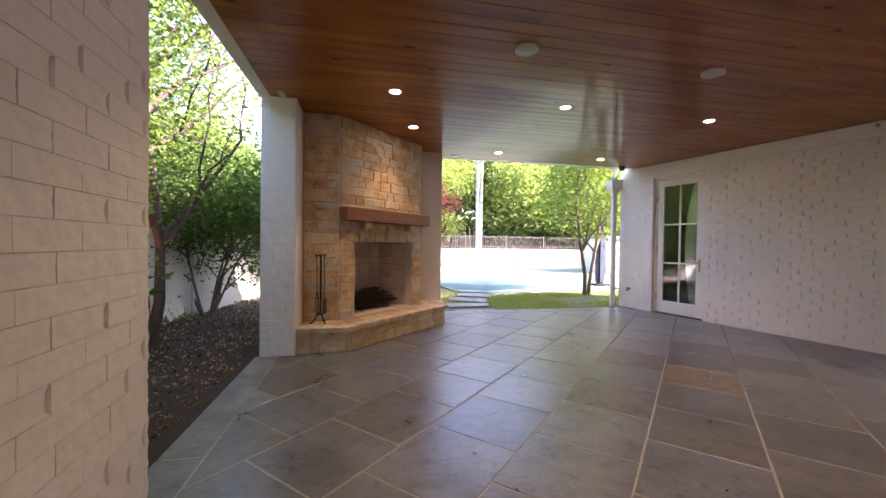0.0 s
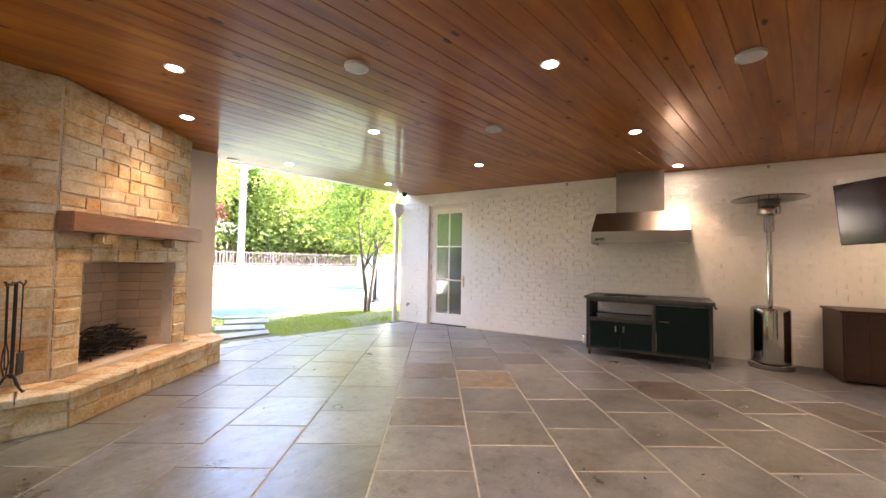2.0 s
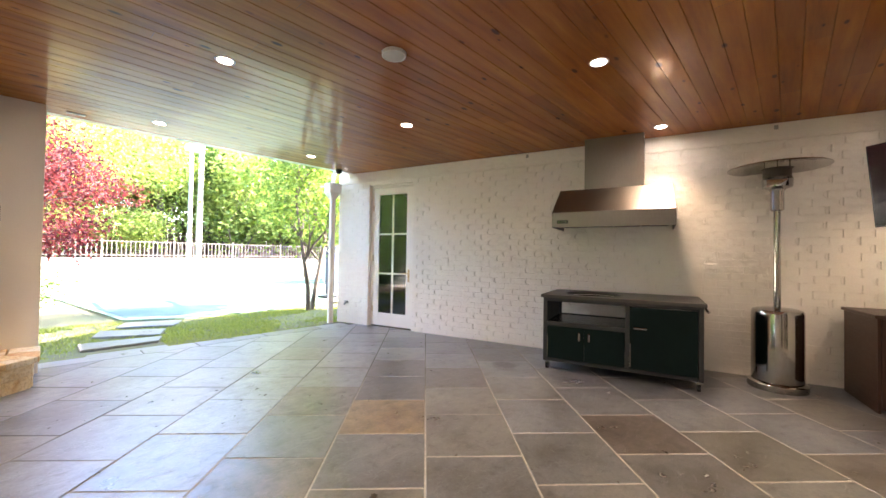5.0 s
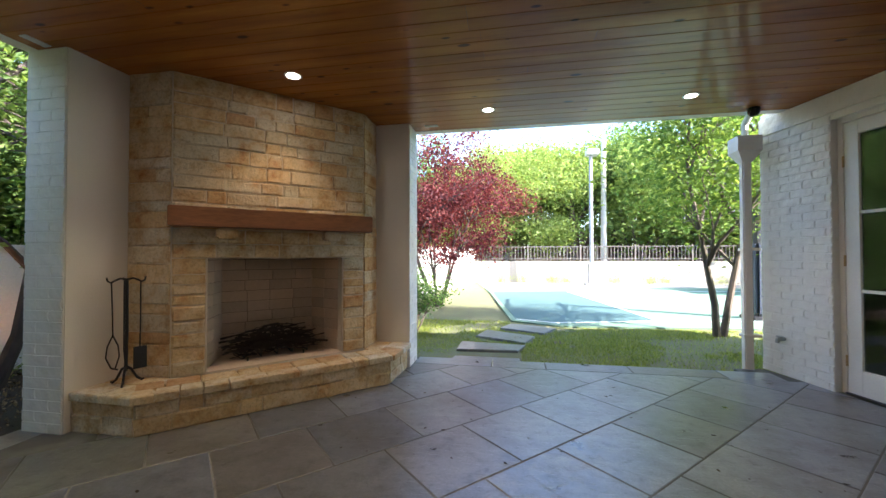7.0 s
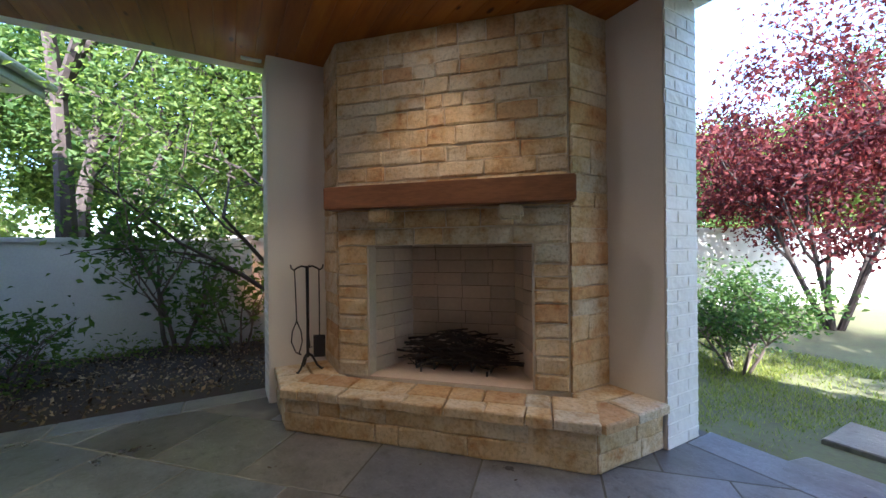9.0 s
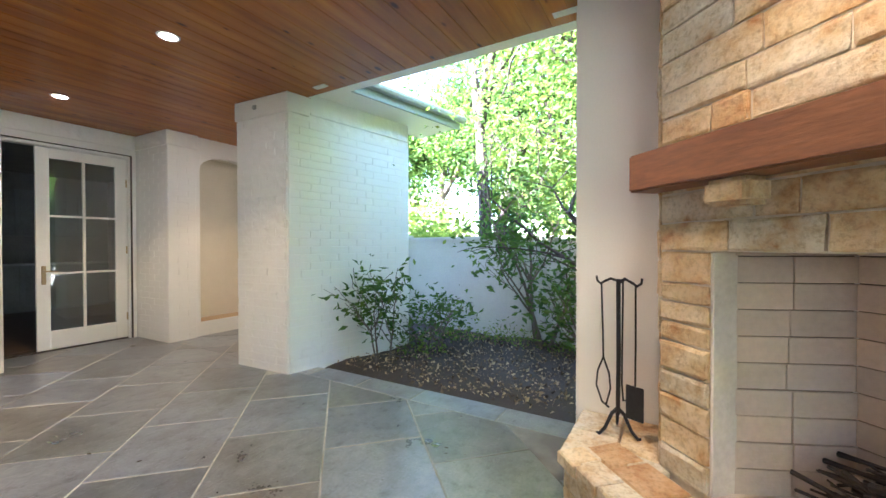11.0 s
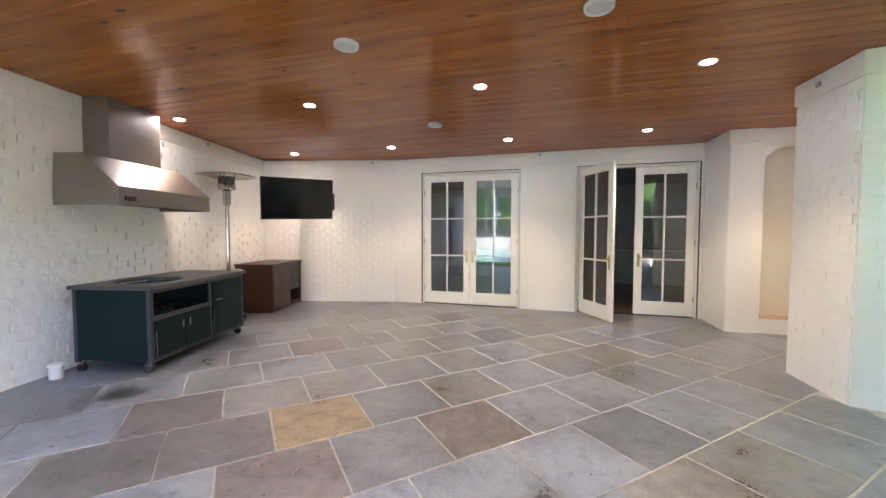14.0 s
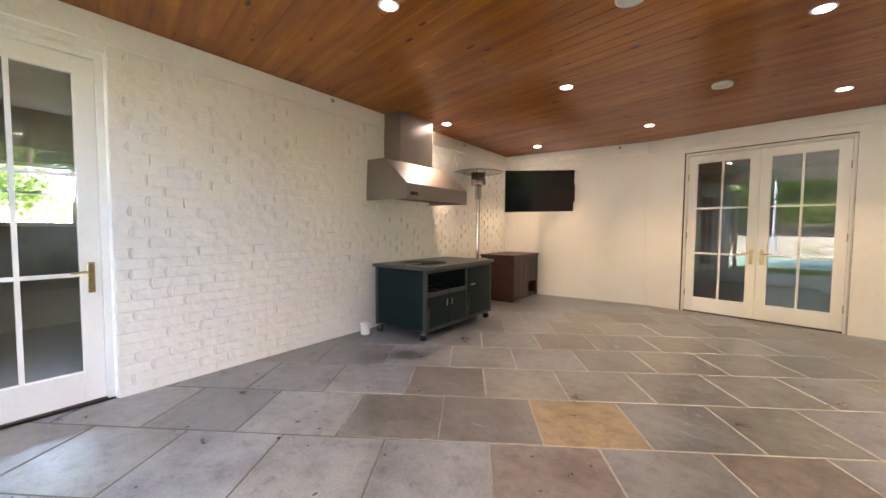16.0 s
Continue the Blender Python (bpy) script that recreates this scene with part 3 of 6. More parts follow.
# ---- structure: ceiling and roof ----
def ceiling_boards():
    rng = random.Random(11)
    me = Mesh()
    wide = 0.136
    y = -1.62
    while y < 6.70:
        y1 = min(y + wide, 6.72)
        xl = -2.4 if y < 1.72 else (-0.74 if y < 4.6 else -0.82)
        xr = CORNER[0] - (y - CORNER[1]) * 1.74 / 7.40 + 0.05
        x = xl - rng.uniform(0, 2.4)
        while x < xr:
            x2 = x + rng.uniform(2.4, 4.9)
            a0, a1 = max(x, xl), min(x2, xr)
            if a1 - a0 > 0.02:
                z, g = H + rng.uniform(0, 0.0012), 0.0042
                b0, b1, c0, c1 = a0 + 0.0008, a1 - 0.0008, y, y1
                me.add([(b0, c0, z + g), (b1, c0, z + g), (b1, c0 + g, z), (b0, c0 + g, z), (b1, c1 - g, z), (b0, c1 - g, z), (b1, c1, z + g), (b0, c1, z + g)],
                       [(0, 3, 2, 1), (3, 5, 4, 2), (5, 7, 6, 4)])
            x = x2
        y = y1
    return me


ceiling = structure("ceiling", ceiling_boards(), CEDAR, "varnished orange-brown cedar board ceiling", "ceiling")
ROOF_MAT = surface("dark_roof", (0.10, 0.09, 0.085), rough=0.8, grain=30, bump=0.4)
r = Mesh().slab([(9.2, -6.2), (7.55, -0.7), (5.42, 6.72), (-0.74, 6.72), (-0.74, 1.70), (-0.76, 1.55), (-2.2, 1.75), (-2.3, -6.2)], 2.765, 2.90)
roof_deck = structure("roof_deck", r, ROOF_MAT, "dark roof deck above the boards", "roof")
valley = structure("roof_valley", Mesh().box((-1.02, 1.35, 2.905), (-0.55, 2.05, 2.96)), ROOF_MAT, "dark roof piece between porch and wing", "roof")
# unseen storey and hipped roof, assumed and added to block the sun
u = Mesh().box((1.2, -6.1, 2.902), (7.9, -1.5, 5.7))
upper_storey = structure("upper_storey", u, PAINT_BRICK, "unseen white upper storey, added to cast shade", "wall")
r = Mesh()
r.add([(0.8, -6.5, 5.72), (8.3, -6.5, 5.72), (8.3, -1.1, 5.72), (0.8, -1.1, 5.72), (2.8, -4.4, 7.2), (6.3, -4.4, 7.2), (6.3, -3.2, 7.2), (2.8, -3.2, 7.2)],
      [(0, 1, 5, 4), (1, 2, 6, 5), (2, 3, 7, 6), (3, 0, 4, 7), (4, 5, 6, 7), (3, 2, 1, 0)])
roof = structure("roof", r, ROOF_MAT, "dark shingled hipped roof of the unseen, added storey", "roof")
f = Mesh().box((-0.86, 1.90, 2.752), (-0.742, 6.84, 3.0), c=0.005).box((-0.741, 6.722, 2.752), (5.45, 6.84, 3.0), c=0.005)
fascia = structure("fascia", f, TRIM, "white painted fascia board at the roof edge", "fascia")
# eave of the wing over the planting bed
EAVE = Matrix.Translation((-0.556, 1.71, 0)) @ pose(0, 0, 0, 0, 0, math.degrees(math.atan2(0.31, -1.594)))
wing_eave = thing("wing_eave", EAVE, "white painted overhanging eave with a metal gutter", "eave", kind="structure")
Mesh().box((0.31, -0.40, 2.80), (2.12, 0.28, 2.83), c=0.004).part("soffit", TRIM, wing_eave)
# white board coloured grey-green, since the sun here reaches an eave meant as shaded
Mesh().box((0.31, -0.435, 2.785), (2.15, -0.402, 2.93), c=0.004).part("fascia_board", surface("shaded_fascia_paint", (0.34, 0.37, 0.33), rough=0.5, bump=0.05), wing_eave, "fascia board with the eave's shade put into its grey-green colour")
GUTTER = surface("grey_metal_gutter", (0.40, 0.42, 0.40), rough=0.4, metal=0.5, bump=0.05)
Mesh().tube([(0.31, -0.485, 2.90), (2.17, -0.485, 2.90)], 0.045, 10).part("gutter", GUTTER, wing_eave, "grey metal gutter")
Mesh().add([(0.31, -0.44, 2.945), (2.16, -0.44, 2.945), (2.16, 1.6, 3.7), (0.31, 1.6, 3.7)], [(0, 1, 2, 3), (3, 2, 1, 0)]).part("roof_slope", ROOF_MAT, wing_eave)

# ---- structure: fireplace ----
FA, FB = (-0.05, 4.885), (1.10, 6.05)
FIRE_LEN = math.hypot(FB[0] - FA[0], FB[1] - FA[1])
F_FIRE = wall_frame(FA, FB)                       # x runs from the west corner to the north one, y into the chimney
BOX = (0.235, 1.42, 0.285, 1.235)
fireplace = thing("fireplace", Matrix(), "buff limestone corner fireplace with a raised hearth", "fireplace")
for lo, hi in (((0.0, 0.002, 0.0), (BOX[0], 0.2, 2.79)), ((BOX[1], 0.002, 0.0), (FIRE_LEN, 0.2, 2.79)), ((BOX[0], 0.002, BOX[3]), (BOX[1], 0.2, 2.79)), ((BOX[0], 0.002, 0.0), (BOX[1], 0.2, BOX[2] - 0.01))):
    Mesh().box(lo, hi, F_FIRE).part("chimney_breast", LIME_MORTAR, fireplace, "mortared core of the chimney breast")
Mesh().box((-0.475, 4.888, 0.0), (-0.055, 5.05, 2.79)).part("chimney_return", LIME_MORTAR, fireplace, "mortared core of the chimney return")
Mesh().box((0.95, 6.06, 0.0), (1.098, 6.42, 2.79)).part("chimney_return", LIME_MORTAR, fireplace, "mortared core of the chimney return")

# firebox: a splayed recess lined with large firebricks
BD = 0.52
FBX = [(BOX[0], 0.10), (BOX[0] + 0.16, BD), (BOX[1] - 0.16, BD), (BOX[1], 0.10)]
for nm, p, q in (("firebox_side", FBX[0], FBX[1]), ("firebox_back", FBX[1], FBX[2]), ("firebox_side", FBX[2], FBX[3])):
    L = math.hypot(q[0] - p[0], q[1] - p[1])
    mm = F_FIRE @ wall_frame(p, q)
    s = Mesh().box((0, 0.012, 0.25), (L, 0.06, BOX[3] + 0.14)).part(nm, SOOT, fireplace, "sooty mortar behind firebrick", m=mm)
    stonework(s, L, BOX[2] - 0.005, BOX[3] + 0.13, [], 40 + int(L * 10), FIREBRICK, 0.104, 0.1041, depth=0.006, name="firebrick", gap=0.0018, c=0.002, jit=0.0008, widths=(0.2, 0.235))
top = Mesh().box((BOX[0] - 0.02, 0.2, BOX[3] + 0.14), (BOX[1] + 0.02, BD + 0.05, BOX[3] + 0.2), F_FIRE)
top.part("firebox_roof", SOOT, fireplace, "sooty firebox roof")
HEARTH_TOP = 0.282
Mesh().box((BOX[0], 0.004, 0.25), (BOX[1], BD + 0.02, HEARTH_TOP), F_FIRE).part("firebox_floor", FIREBRICK, fireplace, "buff firebrick hearth floor")
# jamb returns and lintel
for x0, x1 in ((BOX[0] - 0.001, BOX[0] + 0.012), (BOX[1] - 0.012, BOX[1] + 0.001)):
    Mesh().box((x0, -0.004, HEARTH_TOP), (x1, 0.12, BOX[3]), F_FIRE, c=0.003).part("jamb", surface("pale_jamb_stone", (0.62, 0.56, 0.47), (0.5, 0.44, 0.36), rough=0.8, bump=0.4), fireplace, "pale dressed stone jamb")
# raised hearth
HE = [(-0.475, 4.505), (0.055, 4.497), (1.45, 5.862), (1.465, 6.418)]
hearth_poly = [HE[0], HE[1], HE[2], HE[3], (1.10, 6.418), FB, FA, (-0.465, 4.886)]
Mesh().slab([(p[0], p[1]) for p in hearth_poly[:4]] + [(1.12, 6.41), (1.12, 6.06), (-0.04, 4.9), (-0.46, 4.9)], 0.0, 0.235).part("hearth_core", LIME_MORTAR, fireplace, "mortared core of the raised hearth")
# mantel and corbels
Mesh().box((-0.03, -0.155, 1.49), (FIRE_LEN + 0.04, -0.012, 1.65), F_FIRE, c=0.008).part("mantel", MANTEL_WOOD, fireplace, "thick brown stained wooden mantel beam")
for x in (0.30, 1.20):
    Mesh().box((x, -0.13, 1.395), (x + 0.16, -0.01, 1.488), F_FIRE, c=0.016).part("corbel", LIME, fireplace, "pale limestone corbel")
# charred branches in the firebox
CHAR = surface("charred_wood", (0.03, 0.021, 0.016), (0.010, 0.008, 0.007), rough=0.9, grain=40, bump=0.6)
rng = random.Random(5)
log_pile = thing("log_pile", F_FIRE @ pose(0.83, 0.32, HEARTH_TOP), "pile of charred branches on an iron grate", "firewood")
for k in range(170):
    L, h, aa = rng.uniform(0.14, 0.5), rng.uniform(0.04, 0.27), rng.uniform(-0.95, 0.95)
    x, y = rng.uniform(-0.31, 0.31), rng.uniform(-0.12, 0.1)
    h = 0.03 + h * (1 - abs(x) * 1.9)
    pts = [(x + math.cos(aa) * L * t - L / 2 * math.cos(aa) + rng.uniform(-0.02, 0.02), y + math.sin(aa) * L * (t - 0.5) * 0.5, h + 0.03 * math.sin(3 * t + k) + rng.uniform(-0.01, 0.02)) for t in (0, 0.3, 0.6, 1)]
    Mesh().tube(pts, [rng.uniform(0.003, 0.0075) * (1.8 if k % 7 == 0 else 1) for _ in pts], 6).part("branch", CHAR, log_pile)
for x in (-0.28, -0.14, 0, 0.14, 0.28):
    Mesh().tube([(x, -0.17, 0.10), (x, -0.16, 0.035), (x, 0.15, 0.035)], 0.007, 6).part("grate_bar", IRON, log_pile, "black iron grate bar")
for x in (-0.25, 0.25):
    Mesh().tube([(x, -0.14, 0), (x, -0.14, 0.035)], 0.008, 6).part("grate_foot", IRON, log_pile, "black iron grate foot")

# ---- doors ----
# dark colour for the shadow line in the door reveals
REVEAL_SHADE = surface("reveal_shade_paint", (0.16, 0.13, 0.10), (0.10, 0.08, 0.06), rough=0.7, bump=0.2)
BRASS = surface("aged_brass", (0.55, 0.42, 0.24), (0.40, 0.30, 0.17), rough=0.3, metal=1.0, grain=80, bump=0.05)


def door_leaf(parent, m, w, h, hinge_left):
    """A glazed leaf in its own frame: x from the hinge, y into the room behind, two by three panes."""
    leaf_ = Mesh()
    st, top_, bot, t = 0.118, 0.118, 0.235, 0.045
    leaf_.box((0, 0, 0.012), (st, t, h), c=0.003).box((w - st, 0, 0.012), (w, t, h), c=0.003)
    leaf_.box((st, 0.0005, h - top_), (w - st, t - 0.0005, h)).box((st, 0.0005, 0.012), (w - st, t - 0.0005, bot))
    g0, g1, z0, z1 = st, w - st, bot, h - top_
    leaf_.box(((g0 + g1) / 2 - 0.013, 0.006, z0), ((g0 + g1) / 2 + 0.013, t - 0.006, z1))
    for k in (1, 2):
        z = z0 + (z1 - z0) * k / 3
        leaf_.box((g0, 0.007, z - 0.013), (g1, t - 0.007, z + 0.013))
    ob = leaf_.part("door_leaf", TRIM, parent, m=m)
    for c in range(2):
        for k in range(3):
            xa, xb = (g0, (g0 + g1) / 2 - 0.013) if c == 0 else ((g0 + g1) / 2 + 0.013, g1)
            za, zb = z0 + (z1 - z0) * k / 3 + 0.012 * (k > 0), z0 + (z1 - z0) * (k + 1) / 3 - 0.012 * (k < 2)
            p = Mesh().box((xa, 0.020, za), (xb, 0.025, zb)).part("pane", GLASS, ob)
            p.visible_shadow = False
    hx, d = (w - 0.06, -1) if hinge_left else (0.06, 1)
    Mesh().box((hx - 0.02, -0.010, 0.80), (hx + 0.02, 0.0, 1.02), c=0.004).tube([(hx, -0.008, 0.955), (hx, -0.052, 0.955), (hx + d * 0.02, -0.058, 0.955), (hx + d * 0.115, -0.056, 0.950)], [0.011, 0.011, 0.010, 0.008], 8).part("handle", BRASS, ob, "aged brass lever handle on a long plate", smooth=True)
    for z in (0.3, 1.2, 2.1):
        Mesh().tube([(0.0 if hinge_left else w, -0.004, z - 0.05), (0.0 if hinge_left else w, -0.004, z + 0.05)], 0.009, 8).part("hinge", BRASS, ob, "small hinge")
    return ob


def door_frame(parent, w, h, t=0.115, inset=0.06):
    f_ = Mesh().box((0.0, inset, 0.0), (0.045, inset + t, h), c=0.003).box((w - 0.045, inset, 0.0), (w, inset + t, h), c=0.003).box((0.045, inset + 0.0005, h - 0.045), (w - 0.045, inset + t, h), c=0.003)
    f_.part("door_frame", TRIM, parent)
    Mesh().box((0.045, inset - 0.02, 0.0), (w - 0.045, inset + t, 0.018), c=0.003).part("threshold", DARK_GAP, parent, "dark metal threshold")


def brick_mould(parent, w, h):
    """A thin white casing set back in an opening."""
    Mesh().box((0.013, 0.024, 0), (0.040, 0.0595, h - 0.013), c=0.004).box((w - 0.040, 0.024, 0), (w - 0.013, 0.0595, h - 0.013), c=0.004).box((0.040, 0.0245, h - 0.040), (w - 0.040, 0.0595, h - 0.013), c=0.004).part("casing", TRIM, parent)
    # thin dark strips that paint the shadow between casing and wall
    Mesh().box((0.0005, 0.004, 0), (0.0035, 0.0585, h)).box((w - 0.0035, 0.004, 0), (w - 0.0005, 0.0585, h)).box((0.0035, 0.004, h - 0.0035), (w - 0.0035, 0.0585, h - 0.0005)).part("seal", REVEAL_SHADE, parent, "dark line round the casing, painted for the reveal's shadow")


def glazed_pair(name, x0, x1, frame_m, h, open_right, label):
    d_ = thing(name, frame_m @ Matrix.Translation((x0, 0, 0)), label, "door", kind="structure")
    w = x1 - x0
    door_frame(d_, w, h)
    brick_mould(d_, w, h)
    lw, lh = (w - 0.096) / 2, h - 0.055
    door_leaf(d_, pose(0.047, 0.065, 0), lw, lh, True) if not open_right else door_leaf(d_, pose(0.047, 0.065, 0) @ pose(0, 0, 0, 0, 0, -open_right), lw, lh, True)
    door_leaf(d_, pose(0.049 + lw, 0.065, 0), lw, lh, False)
    return d_


glazed_pair("door_1", D1[0], D1[1], F_BACK, 2.48, 0, "closed pair of white glazed doors with brass handles")
glazed_pair("door_2", D2[0], D2[1], F_BACK, 2.48, 60, "white glazed doors with one leaf standing open")
door_3 = thing("door_3", F_GRILL @ Matrix.Translation((SIDE_DOOR[0], 0.05, 0)), "closed white glazed side door with a lever handle", "door", kind="structure")
SW = SIDE_DOOR[1] - SIDE_DOOR[0]
door_frame(door_3, SW, 2.50, inset=0.01)
door_leaf(door_3, pose(0.047, 0.015, 0), SW - 0.094, 2.445, True)

# ---- rooms behind the glass ----
ROOM_WALL = surface("grey_room_wall", (0.42, 0.41, 0.39), rough=0.7, bump=0.05)
ROOM_FLOOR = surface("dark_wood_floor", (0.10, 0.065, 0.04), rough=0.35, grain=12, stretch=(8, 1, 1), bump=0.1)
CAB = surface("grey_cabinet_paint", (0.40, 0.41, 0.40), rough=0.45, bump=0.03)
BLACK = surface("black_enamel", (0.02, 0.02, 0.022), rough=0.25, bump=0.02)
k_ = Mesh().box((-1.8, -6.2, -0.06), (5.2, -1.66, 0.0))
structure("floor_kitchen", k_, ROOM_FLOOR, "dark wooden floor of the kitchen", "floor")
k_ = Mesh().box((-1.9, -6.3, 0), (1.1, -6.2, 2.76)).box((1.1, -6.3, 0), (5.3, -6.2, 2.76)).box((-1.9, -6.2, 0), (-1.8, -1.66, 2.76)).box((5.2, -6.2, 0), (5.3, -1.5, 2.76))
structure("wall_kitchen", k_, ROOM_WALL, "grey painted kitchen walls", "wall")
structure("ceiling_kitchen", Mesh().box((-1.8, -6.2, 2.70), (5.2, -1.645, 2.755)), ROOM_WALL, "grey painted kitchen ceiling", "ceiling")


def kitchen_unit(x, w, wall_unit):
    z0, z1, dp = (1.45, 2.35, 0.35) if wall_unit else (0.0, 0.88, 0.6)
    u = thing("wall_cabinet" if wall_unit else "base_cabinet", pose(x, -6.19, 0), "grey painted kitchen cabinet with panelled doors", "cabinet", "kitchen cabinets")
    Mesh().box((0, 0, z0), (w, dp, z1)).part("body", CAB, u)
    for kx in range(2):
        a0, a1 = 0.01 + kx * w / 2, w / 2 * (kx + 1) - 0.01
        dd = Mesh().box((a0, dp + 0.001, z0 + 0.02), (a1, dp + 0.02, z1 - 0.02), c=0.003).part("cabinet_door", CAB, u)
        Mesh().box((a0 + 0.07, dp + 0.0205, z0 + 0.1), (a1 - 0.07, dp + 0.026, z1 - 0.1), c=0.002).part("panel", CAB, dd)


for x in (-1.6, -0.7, 1.1, 2.0):
    kitchen_unit(x, 0.88, False)
    if x < 1:
        kitchen_unit(x, 0.88, True)
oven = thing("range_cooker", pose(0.2, -6.19, 0), "black range cooker between grey cabinets", "cooker")
Mesh().box((0, 0, 0), (0.88, 0.64, 0.9), c=0.01).part("body", BLACK, oven)
Mesh().box((0.08, 0.641, 0.25), (0.8, 0.66, 0.7), c=0.005).part("oven_door", BLACK, oven)
Mesh().tube([(0.1, 0.69, 0.74), (0.78, 0.69, 0.74)], 0.011, 8).part("oven_handle", STEEL, oven, "steel oven handle")
worktop = structure("worktop", Mesh().box((-1.6, -6.19, 0.885), (0.19, -5.56, 0.92), c=0.004).box((1.09, -6.19, 0.885), (2.9, -5.56, 0.92), c=0.004), surface("white_stone_top", (0.7, 0.7, 0.68), rough=0.25, bump=0.02), "white stone kitchen worktop", "worktop")
# assumed white cabinet, added to brighten the panes of the open leaf
pale_unit = thing("tall_cabinet", pose(0.62, -3.30, 0), "tall white cabinet standing in for the brightness in the door panes", "cabinet")
Mesh().box((0, 0, 0.0), (0.56, 0.60, 2.02), c=0.006).part("body", TRIM, pale_unit)
for z0_, z1_ in ((0.08, 0.98), (0.99, 1.99)):
    dd = Mesh().box((0.006, 0.601, z0_), (0.554, 0.62, z1_), c=0.004).part("cabinet_door", TRIM, pale_unit)
    Mesh().tube([(0.09, 0.622, z0_ + 0.3), (0.09, 0.65, z0_ + 0.3), (0.09, 0.65, z0_ + 0.6), (0.09, 0.622, z0_ + 0.6)], 0.007, 8).part("handle", STEEL, dd, "slim steel bar handle")
# side room with one bright window in its far wall
s_ = Mesh().box((0.0, 3.3, 0), (1.30, 3.4, 2.76)).box((2.10, 3.3, 0), (3.4, 3.4, 2.76)).box((1.30, 3.3, 0), (2.10, 3.4, 1.27)).box((1.30, 3.3, 2.05), (2.10, 3.4, 2.76)).box((-0.1, 0.32, 0), (0.0, 3.4, 2.76)).box((3.4, 0.32, 0), (3.5, 3.4, 2.76)).box((0, 0.32, 2.70), (3.4, 3.3, 2.76))
structure("wall_side_room", s_, ROOM_WALL, "grey painted walls of the side room", "wall", F_GRILL)
structure("floor_side_room", Mesh().box((0, 0.31, -0.06), (3.4, 3.3, 0.0)), ROOM_FLOOR, "dark wooden floor of the side room", "floor", F_GRILL)

window_1 = thing("window_1", F_GRILL @ pose(1.30, 3.31, 1.27), "white framed window in the side room", "window", kind="structure")
Mesh().box((0, 0, 0), (0.05, 0.06, 0.78)).box((0.75, 0, 0), (0.80, 0.06, 0.78)).box((0.05, 0, 0), (0.75, 0.06, 0.05)).box((0.05, 0, 0.73), (0.75, 0.06, 0.78)).box((0.05, 0.01, 0.40), (0.75, 0.05, 0.43)).part("window_frame", TRIM, window_1)

# ---- ceiling fixtures ----
WARM = (1.0, 0.72, 0.43)
LAMP_W = 5.0
LENS = glow_mat("lamp_lens", (1.0, 0.86, 0.68), 9.0)
WHITE_PLASTIC = surface("white_plastic", (0.72, 0.71, 0.68), rough=0.45, grain=90, bump=0.02)
# the passage light at (-1.345, 0.20) is unseen, added for the lit niche
spots = [(x, y) for y in LIGHT_Y[:2] for x in LIGHT_X] + [(x, LIGHT_Y[2]) for x in LIGHT_X[:3]] + [(x, LIGHT_Y[3]) for x in LIGHT_X[1:3]] + [(0.855, 5.133), (-1.345, 0.20)]
ring = Mesh().lathe([(0.052, -0.002), (0.058, -0.006), (0.068, -0.005), (0.072, 0.0), (0.070, 0.004), (0.050, 0.004), (0.049, -0.001)], 28, None, False).data("trim_ring", WHITE_PLASTIC, True)
lens = Mesh().lathe([(0.0005, -0.0035), (0.051, -0.0025), (0.051, -0.001), (0.0005, -0.001)], 24).data("lens", LENS)
for x, y in spots:
    d = thing("recessed_light", pose(x, y, H), "round white recessed ceiling light, switched on", "ceiling light", "ceiling lights")
    for nm, dat in (("trim_ring", ring), ("lens", lens)):
        o = new(nm, dat)
        o.parent = d
    li = bpy.data.lights.new("downlight", "SPOT")
    li.energy, li.color, li.spot_size, li.spot_blend, li.shadow_soft_size = LAMP_W, WARM, radians(98), 0.65, 0.05
    lo = new("downlight", li)
    lo.matrix_world = pose(x, y, H - 0.02)
GRILLE = surface("white_speaker_mesh", (0.60, 0.59, 0.56), rough=0.6, grain=400, bump=0.3)
for x, y in ((1.46, 2.917), (3.195, 2.924), (3.204, 0.756)):
    d = thing("ceiling_speaker", pose(x, y, H), "round white speaker set into the cedar ceiling", "speaker", "ceiling speakers")
    Mesh().lathe([(0.076, -0.020), (0.082, -0.026), (0.089, -0.023), (0.091, 0.002), (0.076, 0.002)], 32).part("rim", WHITE_PLASTIC, d, smooth=True)
    Mesh().lathe([(0.001, -0.029), (0.05, -0.027), (0.0765, -0.021), (0.0765, 0.001), (0.001, 0.001)], 32).part("grille", GRILLE, d, smooth=True)
for x, y, rz in ((-0.61, 4.34, 90), (-0.62, 2.10, 90), (1.73, 6.54, 0)):
    d = thing("soffit_vent", pose(x, y, H, 0, 0, rz), "small white soffit vent plate", "vent", "soffit vents")
    Mesh().box((-0.075, -0.03, -0.006), (0.075, 0.03, 0.002), c=0.002).part("plate", WHITE_PLASTIC, d)
    for k in range(5):
        Mesh().box((-0.06 + k * 0.026, -0.022, -0.009), (-0.045 + k * 0.026, 0.022, -0.006)).part("slat", WHITE_PLASTIC, d)

# ---- things along the grill wall ----
def on_grill(s, out, z=0.0, turn=0.0):
    """s metres along the wall from its open end, out metres off its face; x runs south, y to the wall."""
    return F_GRILL @ pose(s, -out, z, 0, 0, turn)


